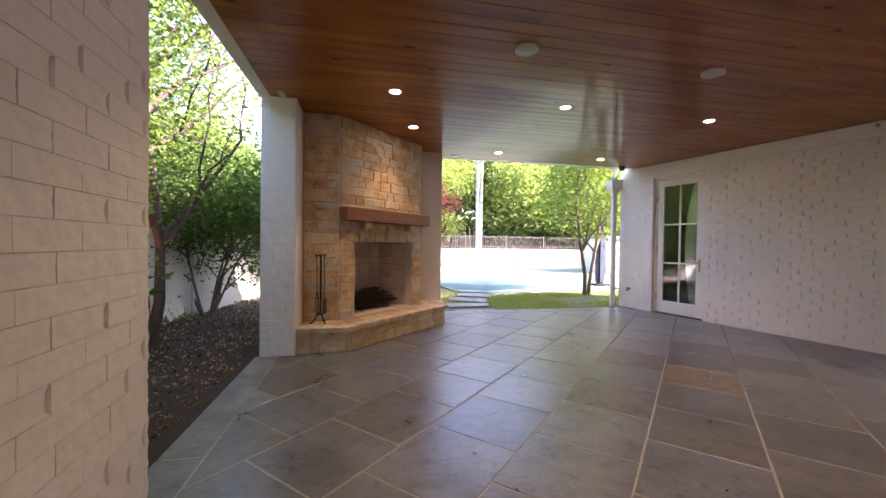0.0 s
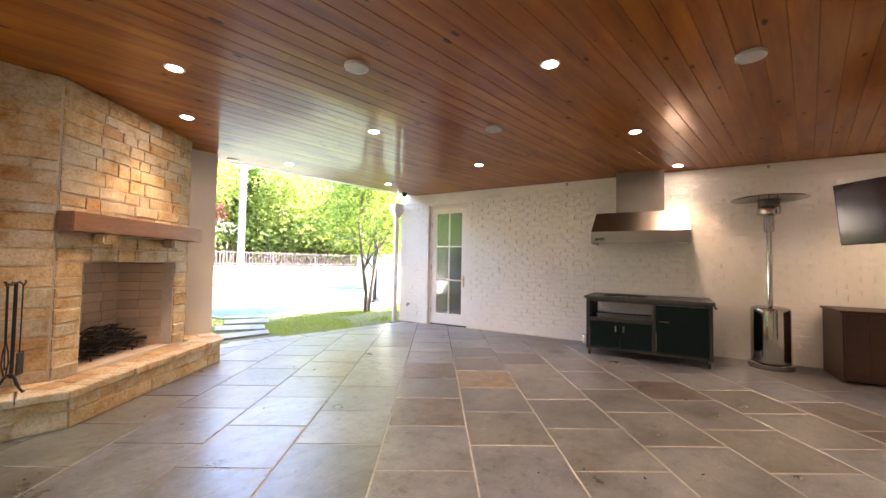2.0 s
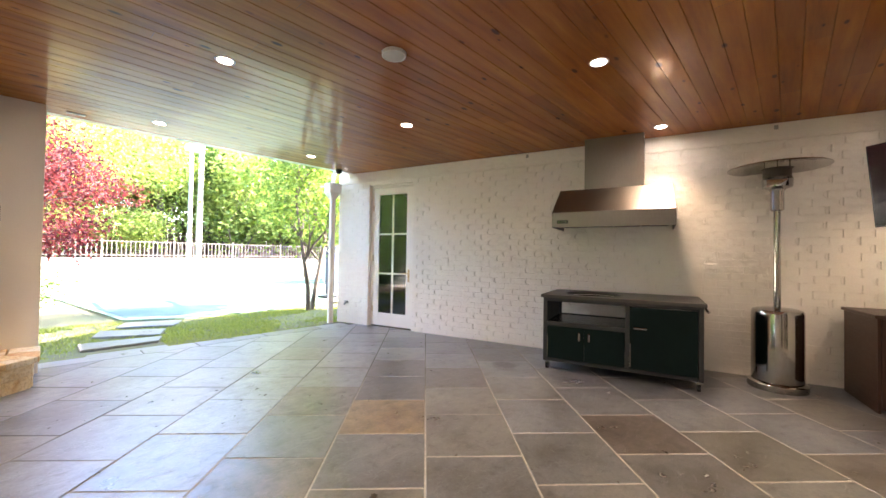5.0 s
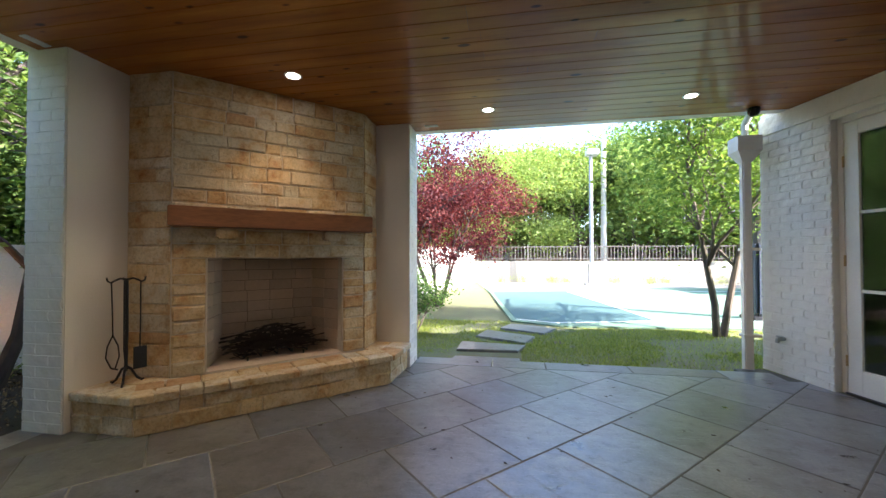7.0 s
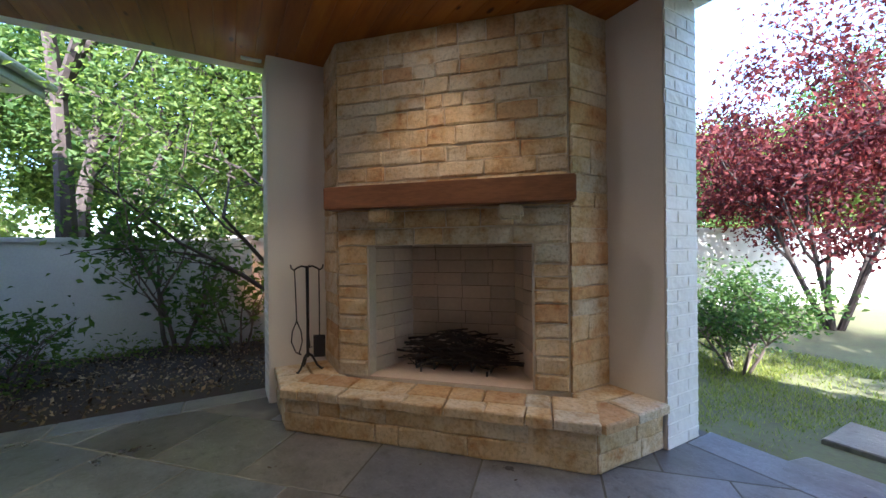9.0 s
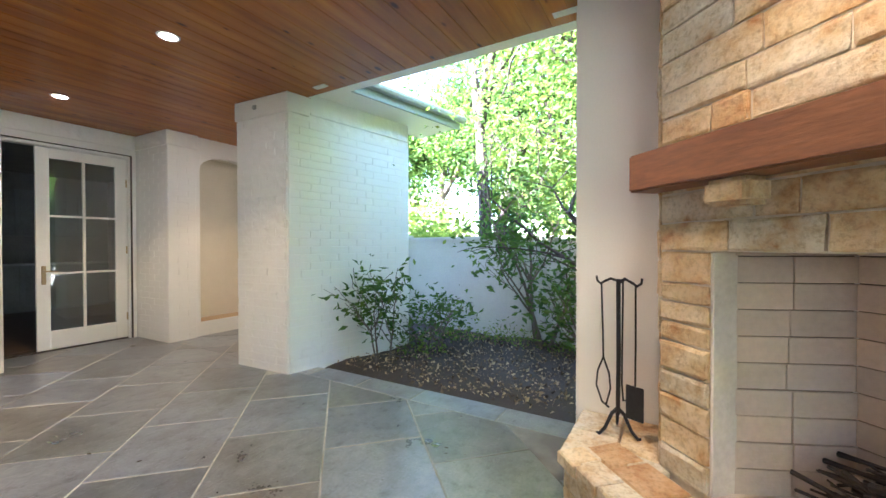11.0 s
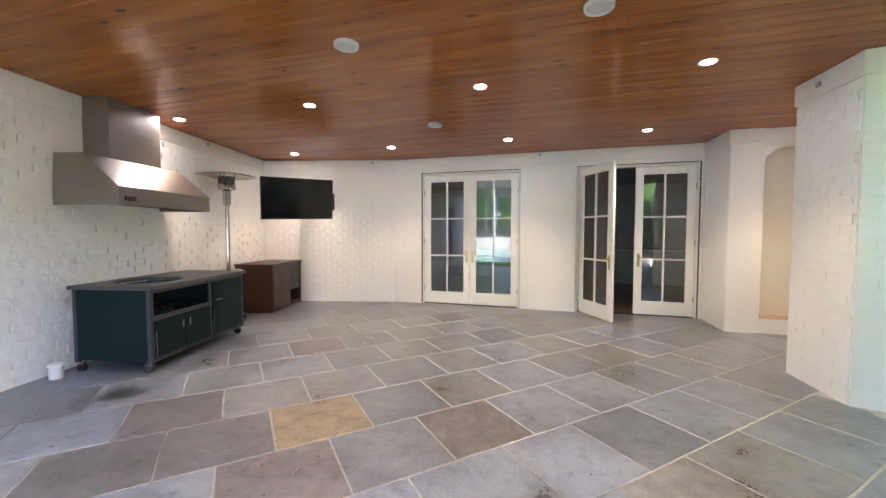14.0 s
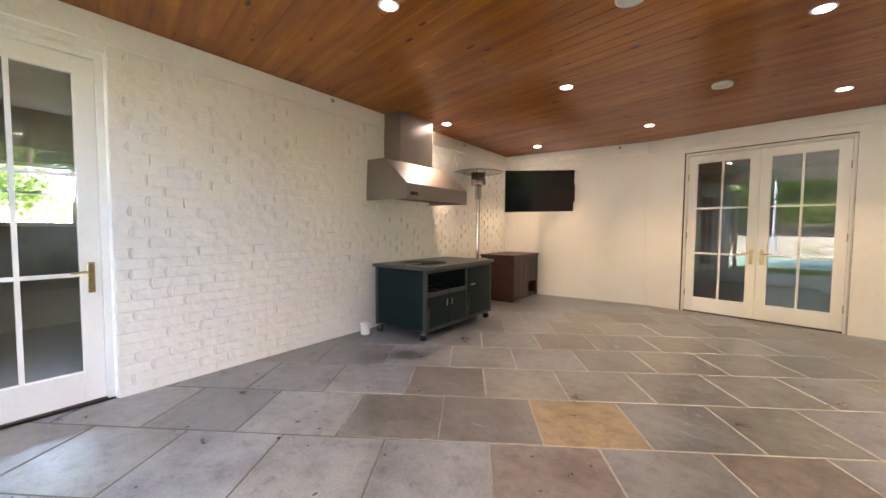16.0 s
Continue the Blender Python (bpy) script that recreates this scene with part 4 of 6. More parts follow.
GREEN = surface("dark_green_powder_coat", (0.0045, 0.0135, 0.013), (0.003, 0.009, 0.009), rough=0.42, grain=120, blotch=3, bump=0.05, spec=0.14)
CART_GREY = surface("grey_aluminium", (0.05, 0.053, 0.056), (0.033, 0.036, 0.04), rough=0.45, metal=0.4, grain=80, bump=0.05)
TOP_GREY = surface("speckled_dark_top", (0.07, 0.07, 0.066), (0.03, 0.03, 0.029), rough=0.42, grain=140, blotch=5, amount=1.0, bump=0.1)
CL, CD, CH = 1.50, 0.78, 0.845
cart = thing("grill_cart", on_grill(4.12, 0.965), "dark green outdoor grill cabinet on casters with a round cut-out", "grill cabinet")
top_ = Mesh()
hole, hc, seg = 0.30, (0.47, 0.40), 32
rim = [(hc[0] + hole * math.cos(k * math.tau / seg), hc[1] + hole * math.sin(k * math.tau / seg)) for k in range(seg)]
sq = []
for k in range(seg):                                       # the square round the hole
    c, s = math.cos(k * math.tau / seg), math.sin(k * math.tau / seg)
    q = 1 / max(abs(c), abs(s))
    sq.append((hc[0] + 0.42 * c * q, hc[1] + 0.39 * s * q))
for z, up in ((CH, True), (CH - 0.035, False)):
    v = [(*p, z) for p in rim] + [(*p, z) for p in sq]
    fs = [(k, (k + 1) % seg, seg + (k + 1) % seg, seg + k) for k in range(seg)]
    top_.add(v, [f[::-1] for f in fs] if up else fs)
top_.add([(*p, CH - 0.035) for p in rim] + [(*p, CH) for p in rim], [(k, (k + 1) % seg, seg + (k + 1) % seg, seg + k) for k in range(seg)])
top_.box((-0.03, -0.03, CH - 0.0352), (0.05, CD + 0.03, CH + 0.0004), c=0.003).box((0.05, -0.03, CH - 0.035), (0.89, 0.01, CH + 0.0002)).box((0.05, 0.79, CH - 0.035), (0.89, CD + 0.03, CH + 0.0002)).box((0.89, -0.03, CH - 0.0352), (CL + 0.03, CD + 0.03, CH + 0.0004), c=0.003)
top_.part("worktop", TOP_GREY, cart, "speckled dark grey top with a round hole")
Mesh().lathe([(0.291, 0.765), (0.294, 0.78), (0.298, 0.806)], 28, Matrix.Translation((*hc, 0)), False).part("hole_liner", BLACK, cart, "black liner of the round hole")
Mesh().box((0.0, 0.02, 0.12), (0.012, CD - 0.02, CH - 0.036)).part("end_panel", GREEN, cart)
Mesh().box((CL - 0.012, 0.02, 0.12), (CL, CD - 0.02, CH - 0.036)).part("end_panel", GREEN, cart)
Mesh().box((0.013, CD - 0.02, 0.12), (CL - 0.013, CD - 0.008, CH - 0.30)).part("back_panel", GREEN, cart)
Mesh().box((0.012, 0.004, 0.118), (CL - 0.012, CD - 0.021, 0.14)).part("bottom_panel", CART_GREY, cart)
Mesh().box((0.012, 0.004, 0.515), (0.845, CD - 0.021, 0.535)).part("shelf", BLACK, cart, "black metal shelf")
Mesh().box((0.846, 0.02, 0.141), (0.858, CD - 0.022, CH - 0.036)).part("divider", GREEN, cart)
for x, y in ((-0.006, -0.004), (CL - 0.036, -0.004), (-0.006, CD - 0.036), (CL - 0.036, CD - 0.036)):
    Mesh().box((x, y, 0.10), (x + 0.042, y + 0.040, CH - 0.0355), c=0.004).part("corner_post", CART_GREY, cart, "grey aluminium corner post")
Mesh().box((0.832, -0.003, 0.14), (0.872, 0.018, CH - 0.0355), c=0.003).part("mullion", CART_GREY, cart)
Mesh().box((0.037, -0.002, 0.50), (0.831, 0.018, 0.545), c=0.003).part("rail", CART_GREY, cart)
Mesh().box((0.037, -0.002, CH - 0.075), (CL - 0.037, 0.018, CH - 0.036), c=0.003).part("rail", CART_GREY, cart)
Mesh().box((0.037, -0.002, 0.102), (CL - 0.037, 0.018, 0.139), c=0.003).part("rail", CART_GREY, cart)
for a0, a1, hx in ((0.04, 0.433, 0.385), (0.437, 0.83, 0.485)):
    dd = Mesh().box((a0, -0.014, 0.142), (a1, -0.003, 0.497), c=0.003).part("cabinet_door", GREEN, cart)
    Mesh().box((hx - 0.012, -0.030, 0.36), (hx + 0.012, -0.015, 0.45), c=0.004).part("pull", STEEL, dd, "small bright steel pull")
for x_ in (0.042, 0.878):
    Mesh().box((x_, -0.019, 0.16), (x_ + 0.008, -0.0145, 0.40), c=0.001).part("edge_strip", STEEL, cart, "thin bright steel edge strip")
dd = Mesh().box((0.874, -0.014, 0.142), (CL - 0.04, -0.003, CH - 0.078), c=0.003).part("cabinet_door", GREEN, cart)
Mesh().box((0.91, -0.030, 0.545), (1.03, -0.015, 0.565), c=0.004).part("pull", STEEL, dd, "small bright steel pull")
for x, y in ((0.03, 0.05), (CL - 0.03, 0.05), (0.03, CD - 0.05), (CL - 0.03, CD - 0.05)):
    cs = Mesh().box((x - 0.02, y - 0.02, 0.07), (x + 0.02, y + 0.02, 0.10)).part("caster", STEEL, cart, "steel swivel caster")
    Mesh().tube([(x - 0.015, y + 0.01, 0.042), (x + 0.015, y + 0.01, 0.042)], 0.042, 16).part("caster_wheel", BLACK, cs, "black rubber wheel")
for k in range(3):
    Mesh().tube([(CL + 0.001, 0.06 + k * 0.09, 0.79), (CL + 0.035, 0.06 + k * 0.09, 0.79), (CL + 0.045, 0.06 + k * 0.09, 0.75), (CL + 0.06, 0.06 + k * 0.09, 0.765)], 0.005, 6).part("tool_hook", IRON, cart, "black tool hook")

# extractor hood
hood = thing("extractor_hood", on_grill(4.13, 0.0), "brushed steel wall extractor hood with a square flue", "extractor hood")
HL, HD, Z0, Z1, Z2 = 1.28, 0.68, 1.62, 1.80, 2.12
Mesh().box((0, -HD, Z0), (HL, -HD + 0.012, Z1), c=0.002).box((0, -HD + 0.012, Z0), (0.012, -0.012, Z1)).box((HL - 0.012, -HD + 0.012, Z0), (HL, -0.012, Z1)).part("lip", HOOD_STEEL, hood)
can = Mesh()
low = [(0, -HD, Z1), (HL, -HD, Z1), (HL, -0.012, Z1), (0, -0.012, Z1)]
upp = [(0.02, -0.31, Z2), (HL - 0.02, -0.31, Z2), (HL - 0.02, -0.012, Z2), (0.02, -0.012, Z2)]
can.add(low + upp, [(0, 1, 5, 4), (1, 2, 6, 5), (2, 3, 7, 6), (3, 0, 4, 7), (4, 5, 6, 7)])
can.part("canopy", HOOD_STEEL, hood)
Mesh().box((0.31, -0.302, Z2 - 0.002), (0.97, -0.012, H - 0.003), c=0.003).part("flue", HOOD_STEEL, hood, "square brushed steel flue")
Mesh().box((0.013, -HD + 0.013, Z0 + 0.05), (HL - 0.013, -0.013, Z0 + 0.055)).part("filter_panel", STEEL, hood)
for k in range(4):
    Mesh().box((0.04 + k * 0.30, -HD + 0.06, Z0 + 0.036), (0.04 + k * 0.30 + 0.28, -0.1, Z0 + 0.049), c=0.003).part("filter", IRON, hood, "dark metal baffle filter")
Mesh().box((0.06, -HD - 0.004, Z0 + 0.045), (0.19, -HD, Z0 + 0.085), c=0.001).part("control_plate", BLACK, hood, "small dark control plate")
for k in range(3):
    Mesh().tube([(0.085 + k * 0.04, -HD - 0.004, Z0 + 0.065), (0.085 + k * 0.04, -HD - 0.010, Z0 + 0.065)], 0.008, 10).part("knob", STEEL, hood)

# patio heater
heater = thing("patio_heater", pose(6.48, 0.86, 0), "tall stainless steel gas patio heater", "patio heater")
Mesh().lathe([(0.235, 0.0), (0.24, 0.015), (0.238, 0.06), (0.215, 0.075), (0.20, 0.08)], 32).part("base_ring", STEEL, heater, smooth=True)
Mesh().lathe([(0.205, 0.081), (0.207, 0.10), (0.207, 0.74), (0.195, 0.775), (0.15, 0.79), (0.05, 0.80)], 32).part("tank_housing", STEEL, heater, "polished steel tank housing", smooth=True)
for a_ in range(6):
    Mesh().box((0.18, -0.012, 0.0), (0.24, 0.012, 0.03), pose(0, 0, 0.0, 0, 0, a_ * 60 + 15), c=0.004).part("foot_clip", STEEL, heater)
Mesh().tube([(0, 0, 0.795), (0, 0, 1.82)], 0.029, 16).part("pole", STEEL, heater, smooth=True)
Mesh().lathe([(0.04, 1.76), (0.055, 1.78), (0.055, 1.96), (0.07, 1.98)], 20).part("burner_neck", STEEL, heater, smooth=True)
Mesh().lathe([(0.07, 1.98), (0.12, 2.0), (0.125, 2.08), (0.115, 2.1)], 24).part("burner_cup", STEEL, heater, smooth=True)
MESHY = surface("dark_burner_mesh", (0.10, 0.09, 0.08), rough=0.5, metal=0.9, grain=200, bump=0.5)
Mesh().lathe([(0.113, 2.1), (0.113, 2.18), (0.13, 2.19)], 24).part("emitter_screen", MESHY, heater, "dark perforated emitter screen", smooth=True)
Mesh().lathe([(0.03, 2.265), (0.20, 2.25), (0.40, 2.205), (0.405, 2.198), (0.40, 2.195), (0.20, 2.235), (0.03, 2.25)], 40).part("reflector", STEEL, heater, "wide thin steel reflector dish", smooth=True)
for a_ in range(3):
    Mesh().tube([(0.11 * math.cos(a_ * 2.1), 0.11 * math.sin(a_ * 2.1), 2.18), (0.11 * math.cos(a_ * 2.1), 0.11 * math.sin(a_ * 2.1), 2.244)], 0.005, 6).part("strut", STEEL, heater)

# low wooden cabinet in the corner
OAK = surface("dark_brown_wood", (0.060, 0.024, 0.012), (0.030, 0.013, 0.008), rough=0.42, grain=14, blotch=2, stretch=(1, 1, 7), amount=1.0, bump=0.25)
sb = thing("sideboard", on_grill(7.05, 0.74), "dark brown wooden cabinet with a missing door panel", "sideboard")
SLN, SDP, SHT = 0.91, 0.66, 0.82
Mesh().box((-0.22, -0.02, SHT - 0.03), (SLN + 0.0, SDP, SHT), c=0.004).part("top", OAK, sb)
Mesh().box((-0.20, 0, 0.0), (-0.18, SDP - 0.01, SHT - 0.031)).part("side", OAK, sb)
Mesh().box((SLN - 0.04, 0, 0.0), (SLN - 0.02, SDP - 0.01, SHT - 0.031)).part("side", OAK, sb)
Mesh().box((-0.179, SDP - 0.03, 0.02), (SLN - 0.041, SDP - 0.015, SHT - 0.031)).part("back", OAK, sb)
Mesh().box((-0.179, 0.002, 0.03), (SLN - 0.041, SDP - 0.031, 0.05)).part("bottom", OAK, sb)
for k in range(3):
    x0 = -0.176 + k * 0.19
    Mesh().box((x0, -0.006, 0.055), (x0 + 0.186, 0.012, SHT - 0.036), c=0.003).part("door_board", OAK, sb)
FABRIC = surface("grey_mesh_panel", (0.075, 0.075, 0.07), rough=0.85, grain=300, bump=0.4)
Mesh().box((0.40, -0.004, 0.055), (0.44, 0.014, SHT - 0.036), c=0.003).box((SLN - 0.10, -0.004, 0.055), (SLN - 0.042, 0.014, SHT - 0.036), c=0.003).box((0.44, -0.003, SHT - 0.09), (SLN - 0.1, 0.013, SHT - 0.036)).part("front_frame", OAK, sb)
Mesh().box((0.441, 0.003, 0.30), (SLN - 0.101, 0.009, SHT - 0.091)).part("mesh_panel", FABRIC, sb, "grey mesh panel")

# television on a swing arm
TVC = Vector((6.075, -0.28, 1.948))
tvang = math.degrees(math.atan2(-1.03, -0.726))
tv = thing("television", pose(*TVC, 0, 0, 0) @ pose(0, 0, 0, 0, 0, tvang) @ pose(0, 0, 0, 6, -1.6, 0), "large flat black television on a swing arm", "television")
SCREEN = surface("black_screen", (0.008, 0.008, 0.009), rough=0.10, grain=20, bump=0.0, rough_var=0.02, spec=0.35)
Mesh().box((-0.625, -0.02, -0.36), (0.625, 0.012, 0.36), c=0.006).part("bezel", BLACK, tv)
Mesh().box((-0.612, -0.0215, -0.345), (0.612, -0.0202, 0.347)).part("screen", SCREEN, tv, "dark glossy screen")
Mesh().box((-0.40, 0.013, -0.28), (0.40, 0.045, 0.10), c=0.01).part("back_housing", BLACK, tv)
Mesh().box((-0.12, 0.046, -0.12), (0.12, 0.06, 0.14), c=0.003).part("mount_plate", IRON, tv)
arm = thing("swing_arm", Matrix(), "black metal television wall bracket", "bracket")
wallp = Vector((5.95, -1.03, 1.95))
Mesh().box((-0.11, -0.012, -0.16), (0.11, 0.012, 0.16), Matrix.Translation(wallp) @ pose(0, 0, 0, 0, 0, 14.8), c=0.003).part("wall_plate", IRON, arm)
elbow = Vector((6.33, -0.62, 1.95))
for dz in (-0.07, 0.07):
    Mesh().tube([wallp + Vector((0, 0.02, dz)), elbow + Vector((0, 0, dz))], 0.018, 8).part("arm", IRON, arm)
    Mesh().tube([elbow + Vector((0, 0, dz)), TVC + Vector((0.06, -0.045, dz))], 0.016, 8).part("arm", IRON, arm)
Mesh().tube([elbow + Vector((0, 0, -0.11)), elbow + Vector((0, 0, 0.11))], 0.024, 10).part("pivot", IRON, arm)

# small things on and by the wall
def wall_box(s, z, w, h, label):
    d_ = thing("outlet_cover", on_grill(s, 0.010, z), label, "outlet", "outlet covers")
    Mesh().box((-w / 2, -0.022, -h / 2), (w / 2, 0.0, h / 2), c=0.004).part("cover", PAINT_BRICK, d_)
    Mesh().box((-w / 2 + 0.012, -0.028, -h / 2 + 0.012), (w / 2 - 0.012, -0.0225, h / 2 - 0.012), c=0.002).part("lid", PAINT_BRICK, d_)


for s, z, w, h in ((2.31, 1.19, 0.115, 0.085), (3.57, 1.19, 0.125, 0.075), (5.78, 1.185, 0.125, 0.075), (7.40, 1.16, 0.11, 0.07)):
    wall_box(s, z, w, h, "white painted outlet cover on the brick wall")
for m_ in (on_grill(3.62, 0.03, 2.70), on_grill(6.35, 0.03, 2.70), F_TV @ pose(2.15, -0.03, 2.70), F_BACK @ pose(2.72, -0.03, 2.70), F_COL_E @ pose(0.30, -0.03, 2.66)):
    d_ = thing("ceiling_hook", m_, "small grey metal hook under the ceiling", "hook", "ceiling hooks")
    Mesh().box((-0.018, 0.0, -0.022), (0.018, 0.012, 0.022), c=0.003).part("plate", GUTTER, d_)
    Mesh().tube([(0, 0.0, 0.012), (0, -0.018, 0.008), (0, -0.022, -0.012), (0, -0.012, -0.028), (0, 0.0, -0.024)], 0.004, 6).part("hook", GUTTER, d_)
jug = thing("plastic_tub", pose(6.13, 3.16, 0), "small white plastic tub with a lid on the floor", "tub")
Mesh().lathe([(0.001, 0.0), (0.050, 0.0), (0.054, 0.008), (0.056, 0.10), (0.053, 0.108), (0.001, 0.109)], 18).part("body", WHITE_PLASTIC, jug, smooth=True)
Mesh().lathe([(0.058, 0.1095), (0.061, 0.114), (0.060, 0.132), (0.054, 0.138), (0.001, 0.139)], 18).part("lid", WHITE_PLASTIC, jug, smooth=True)
tap = thing("hose_tap", on_grill(0.26, 0.01, 0.38), "weathered brass hose tap on the wall", "tap")
Mesh().tube([(0, 0, 0), (0, -0.05, 0), (0, -0.075, -0.01), (0, -0.085, -0.04)], [0.02, 0.022, 0.022, 0.016], 10).part("body", GUTTER, tap, smooth=True)
Mesh().lathe([(0.001, 0.0), (0.03, 0.0), (0.034, 0.006), (0.03, 0.012), (0.001, 0.012)], 14, pose(0, -0.055, 0.02)).part("wheel", GUTTER, tap)
# security camera under the roof edge
sc_ = thing("security_camera", pose(5.07, 6.62, H), "small black dome security camera", "camera")
Mesh().lathe([(0.055, -0.02), (0.058, 0.0)], 18).part("mount", BLACK, sc_, smooth=True)
Mesh().lathe([(0.001, -0.085), (0.03, -0.08), (0.05, -0.055), (0.055, -0.021)], 18).part("dome", SCREEN, sc_, "glossy black dome", smooth=True)
# downspout with its leader head
dsp = thing("downspout", pose(5.20, 7.02, 0), "white painted downspout with a leader head", "downspout")
Mesh().box((-0.045, -0.04, -0.03), (0.045, 0.04, 2.30), c=0.012).part("pipe", TRIM, dsp)
Mesh().add([(-0.05, -0.05, 2.28), (0.05, -0.05, 2.28), (0.05, 0.05, 2.28), (-0.05, 0.05, 2.28), (-0.12, -0.10, 2.40), (0.12, -0.10, 2.40), (0.12, 0.10, 2.40), (-0.12, 0.10, 2.40), (-0.12, -0.10, 2.56), (0.12, -0.10, 2.56), (0.12, 0.10, 2.56), (-0.12, 0.10, 2.56)],
           [(0, 1, 5, 4), (1, 2, 6, 5), (2, 3, 7, 6), (3, 0, 4, 7), (4, 5, 9, 8), (5, 6, 10, 9), (6, 7, 11, 10), (7, 4, 8, 11), (8, 9, 10, 11), (3, 2, 1, 0)]).part("leader_head", TRIM, dsp, "white box leader head")
Mesh().tube([(0.0, 0, 2.55), (0.0, 0.0, 2.70), (0.03, -0.1, 2.86)], 0.035, 10).part("elbow", TRIM, dsp)
for z in (0.35, 1.3):
    Mesh().box((-0.06, -0.05, z), (0.12, 0.05, z + 0.03), c=0.003).part("strap", TRIM, dsp)

# ---- fire tools on the hearth ----
tools = thing("fire_tool_stand", pose(-0.245, 4.69, 0.285, 0, 0, 68) @ Matrix.Diagonal((0.8, 0.8, 1, 1)), "black wrought iron fire tools on a stand", "fire tools")
Mesh().tube([(0, 0, 0.10), (0.004, 0, 0.4), (0, 0, 0.80)], 0.014, 10).part("post", IRON, tools)
for a_ in (0, 120, 240):
    c_, s_n = math.cos(radians(a_)), math.sin(radians(a_))
    Mesh().tube([(0, 0, 0.13), (0.04 * c_, 0.04 * s_n, 0.11), (0.09 * c_, 0.09 * s_n, 0.035), (0.13 * c_, 0.13 * s_n, 0.008), (0.145 * c_, 0.145 * s_n, 0.016)], [0.012, 0.011, 0.010, 0.009, 0.007], 8).part("foot", IRON, tools)
for d_ in (-1, 1):
    Mesh().tube([(0, 0, 0.79), (0.05 * d_, 0, 0.80), (0.09 * d_, 0, 0.785), (0.12 * d_, 0, 0.77), (0.145 * d_, 0, 0.785), (0.15 * d_, 0, 0.81)], 0.007, 8).part("arm", IRON, tools)
Mesh().tube([(0, 0.02, 0.78), (0, 0.06, 0.785), (0, 0.085, 0.80)], 0.007, 8).part("arm", IRON, tools)
shv = Mesh().tube([(0.11, 0.0, 0.775), (0.112, 0.0, 0.5), (0.11, 0.0, 0.26)], 0.006, 8).box((0.055, -0.012, 0.10), (0.165, 0.0, 0.27), c=0.004).part("shovel", IRON, tools, "black iron shovel")
Mesh().tube([(-0.115, 0.0, 0.775), (-0.105, 0, 0.55), (-0.10, 0, 0.38), (-0.14, 0.0, 0.30), (-0.15, 0.0, 0.22), (-0.11, 0, 0.14), (-0.06, 0, 0.12)], 0.006, 8).tube([(-0.10, 0, 0.38), (-0.06, 0.0, 0.30), (-0.05, 0.0, 0.22), (-0.08, 0, 0.13)], 0.006, 8).part("tongs", IRON, tools, "black iron tongs")
Mesh().tube([(0.0, 0.06, 0.785), (0.0, 0.055, 0.5), (0.0, 0.05, 0.25), (0.01, 0.05, 0.16), (0.03, 0.05, 0.17)], 0.006, 8).part("poker", IRON, tools, "black iron poker")

# ---- outdoors: ground, court, walls ----
GRASS_SOIL = surface("lawn_soil", (0.17, 0.19, 0.07), (0.11, 0.08, 0.05), rough=0.95, grain=25, blotch=1.6, amount=1.0, bump=0.6)
MULCH = surface("dark_mulch", (0.055, 0.038, 0.026), (0.025, 0.018, 0.013), rough=0.95, grain=45, blotch=3, amount=1.0, bump=1.0, bump_scale=22)
COURT_BLUE = surface("blue_court_paint", (0.075, 0.14, 0.13), (0.06, 0.115, 0.11), rough=0.7, grain=60, blotch=0.6, bump=0.15)
COURT_GREEN = surface("pale_green_court_paint", (0.155, 0.245, 0.165), (0.12, 0.19, 0.13), rough=0.7, grain=60, blotch=0.6, bump=0.15)
LINE_WHITE = surface("court_line_paint", (0.75, 0.76, 0.74), rough=0.7, bump=0.1)
CONCRETE = surface("pale_concrete", (0.36, 0.325, 0.27), (0.27, 0.24, 0.20), rough=0.85, grain=40, blotch=0.8, bump=0.2)
STUCCO = surface("white_garden_wall", (0.66, 0.64, 0.58), (0.47, 0.45, 0.41), rough=0.85, grain=50, blotch=1.2, amount=1.0, bump=0.25)


def ground_sheet():
    me = Mesh()
    xs = [-900, -120, -40, -15, -8, -5, -3.2, -1.6, -0.9, 0, 1.5, 3, 5, 7, 10, 16, 30, 80, 900]
    ys = [-900, -120, -40, -12, -4, 0, 1.8, 3, 4.4, 6, 7.1, 8, 9, 12, 16, 20, 26, 40, 90, 900]
    rg = random.Random(2)
    inside = lambda x, y: (-2.8 < x < 9 and -7 < y < 7.05)
    vs = [(x, y, -0.06 + (rg.uniform(-0.015, 0.015) if abs(x) < 20 and -5 < y < 9.2 and not inside(x, y) else 0) - (0.10 if inside(x, y) else 0)) for y in ys for x in xs]
    n = len(xs)
    return me.add(vs, [(j * n + i, j * n + i + 1, (j + 1) * n + i + 1, (j + 1) * n + i) for j in range(len(ys) - 1) for i in range(n - 1)])


ground = structure("ground", ground_sheet(), GRASS_SOIL, "patchy lawn and bare soil around the house", "ground")
bed = Mesh()
rg = random.Random(8)
nx, ny = 16, 60
bv = []
for j in range(ny + 1):
    for i in range(nx + 1):
        y = -1.2 + 13.2 * j / ny
        xr = -0.86 if y < 6.9 else -0.86 + (y - 6.9) * 0.25
        x = -3.9 + (xr + 3.9) * i / nx
        edge = 1.0 if 0 < i < nx else 0.0
        bv.append((x, y, -0.045 + (0.05 * noise.noise((x * 1.3, y * 1.3, 0)) + 0.02 * noise.noise((x * 6, y * 6, 3)) + 0.03) * edge))
bed.add(bv, [(j * (nx + 1) + i, j * (nx + 1) + i + 1, (j + 1) * (nx + 1) + i + 1, (j + 1) * (nx + 1) + i) for j in range(ny) for i in range(nx)])
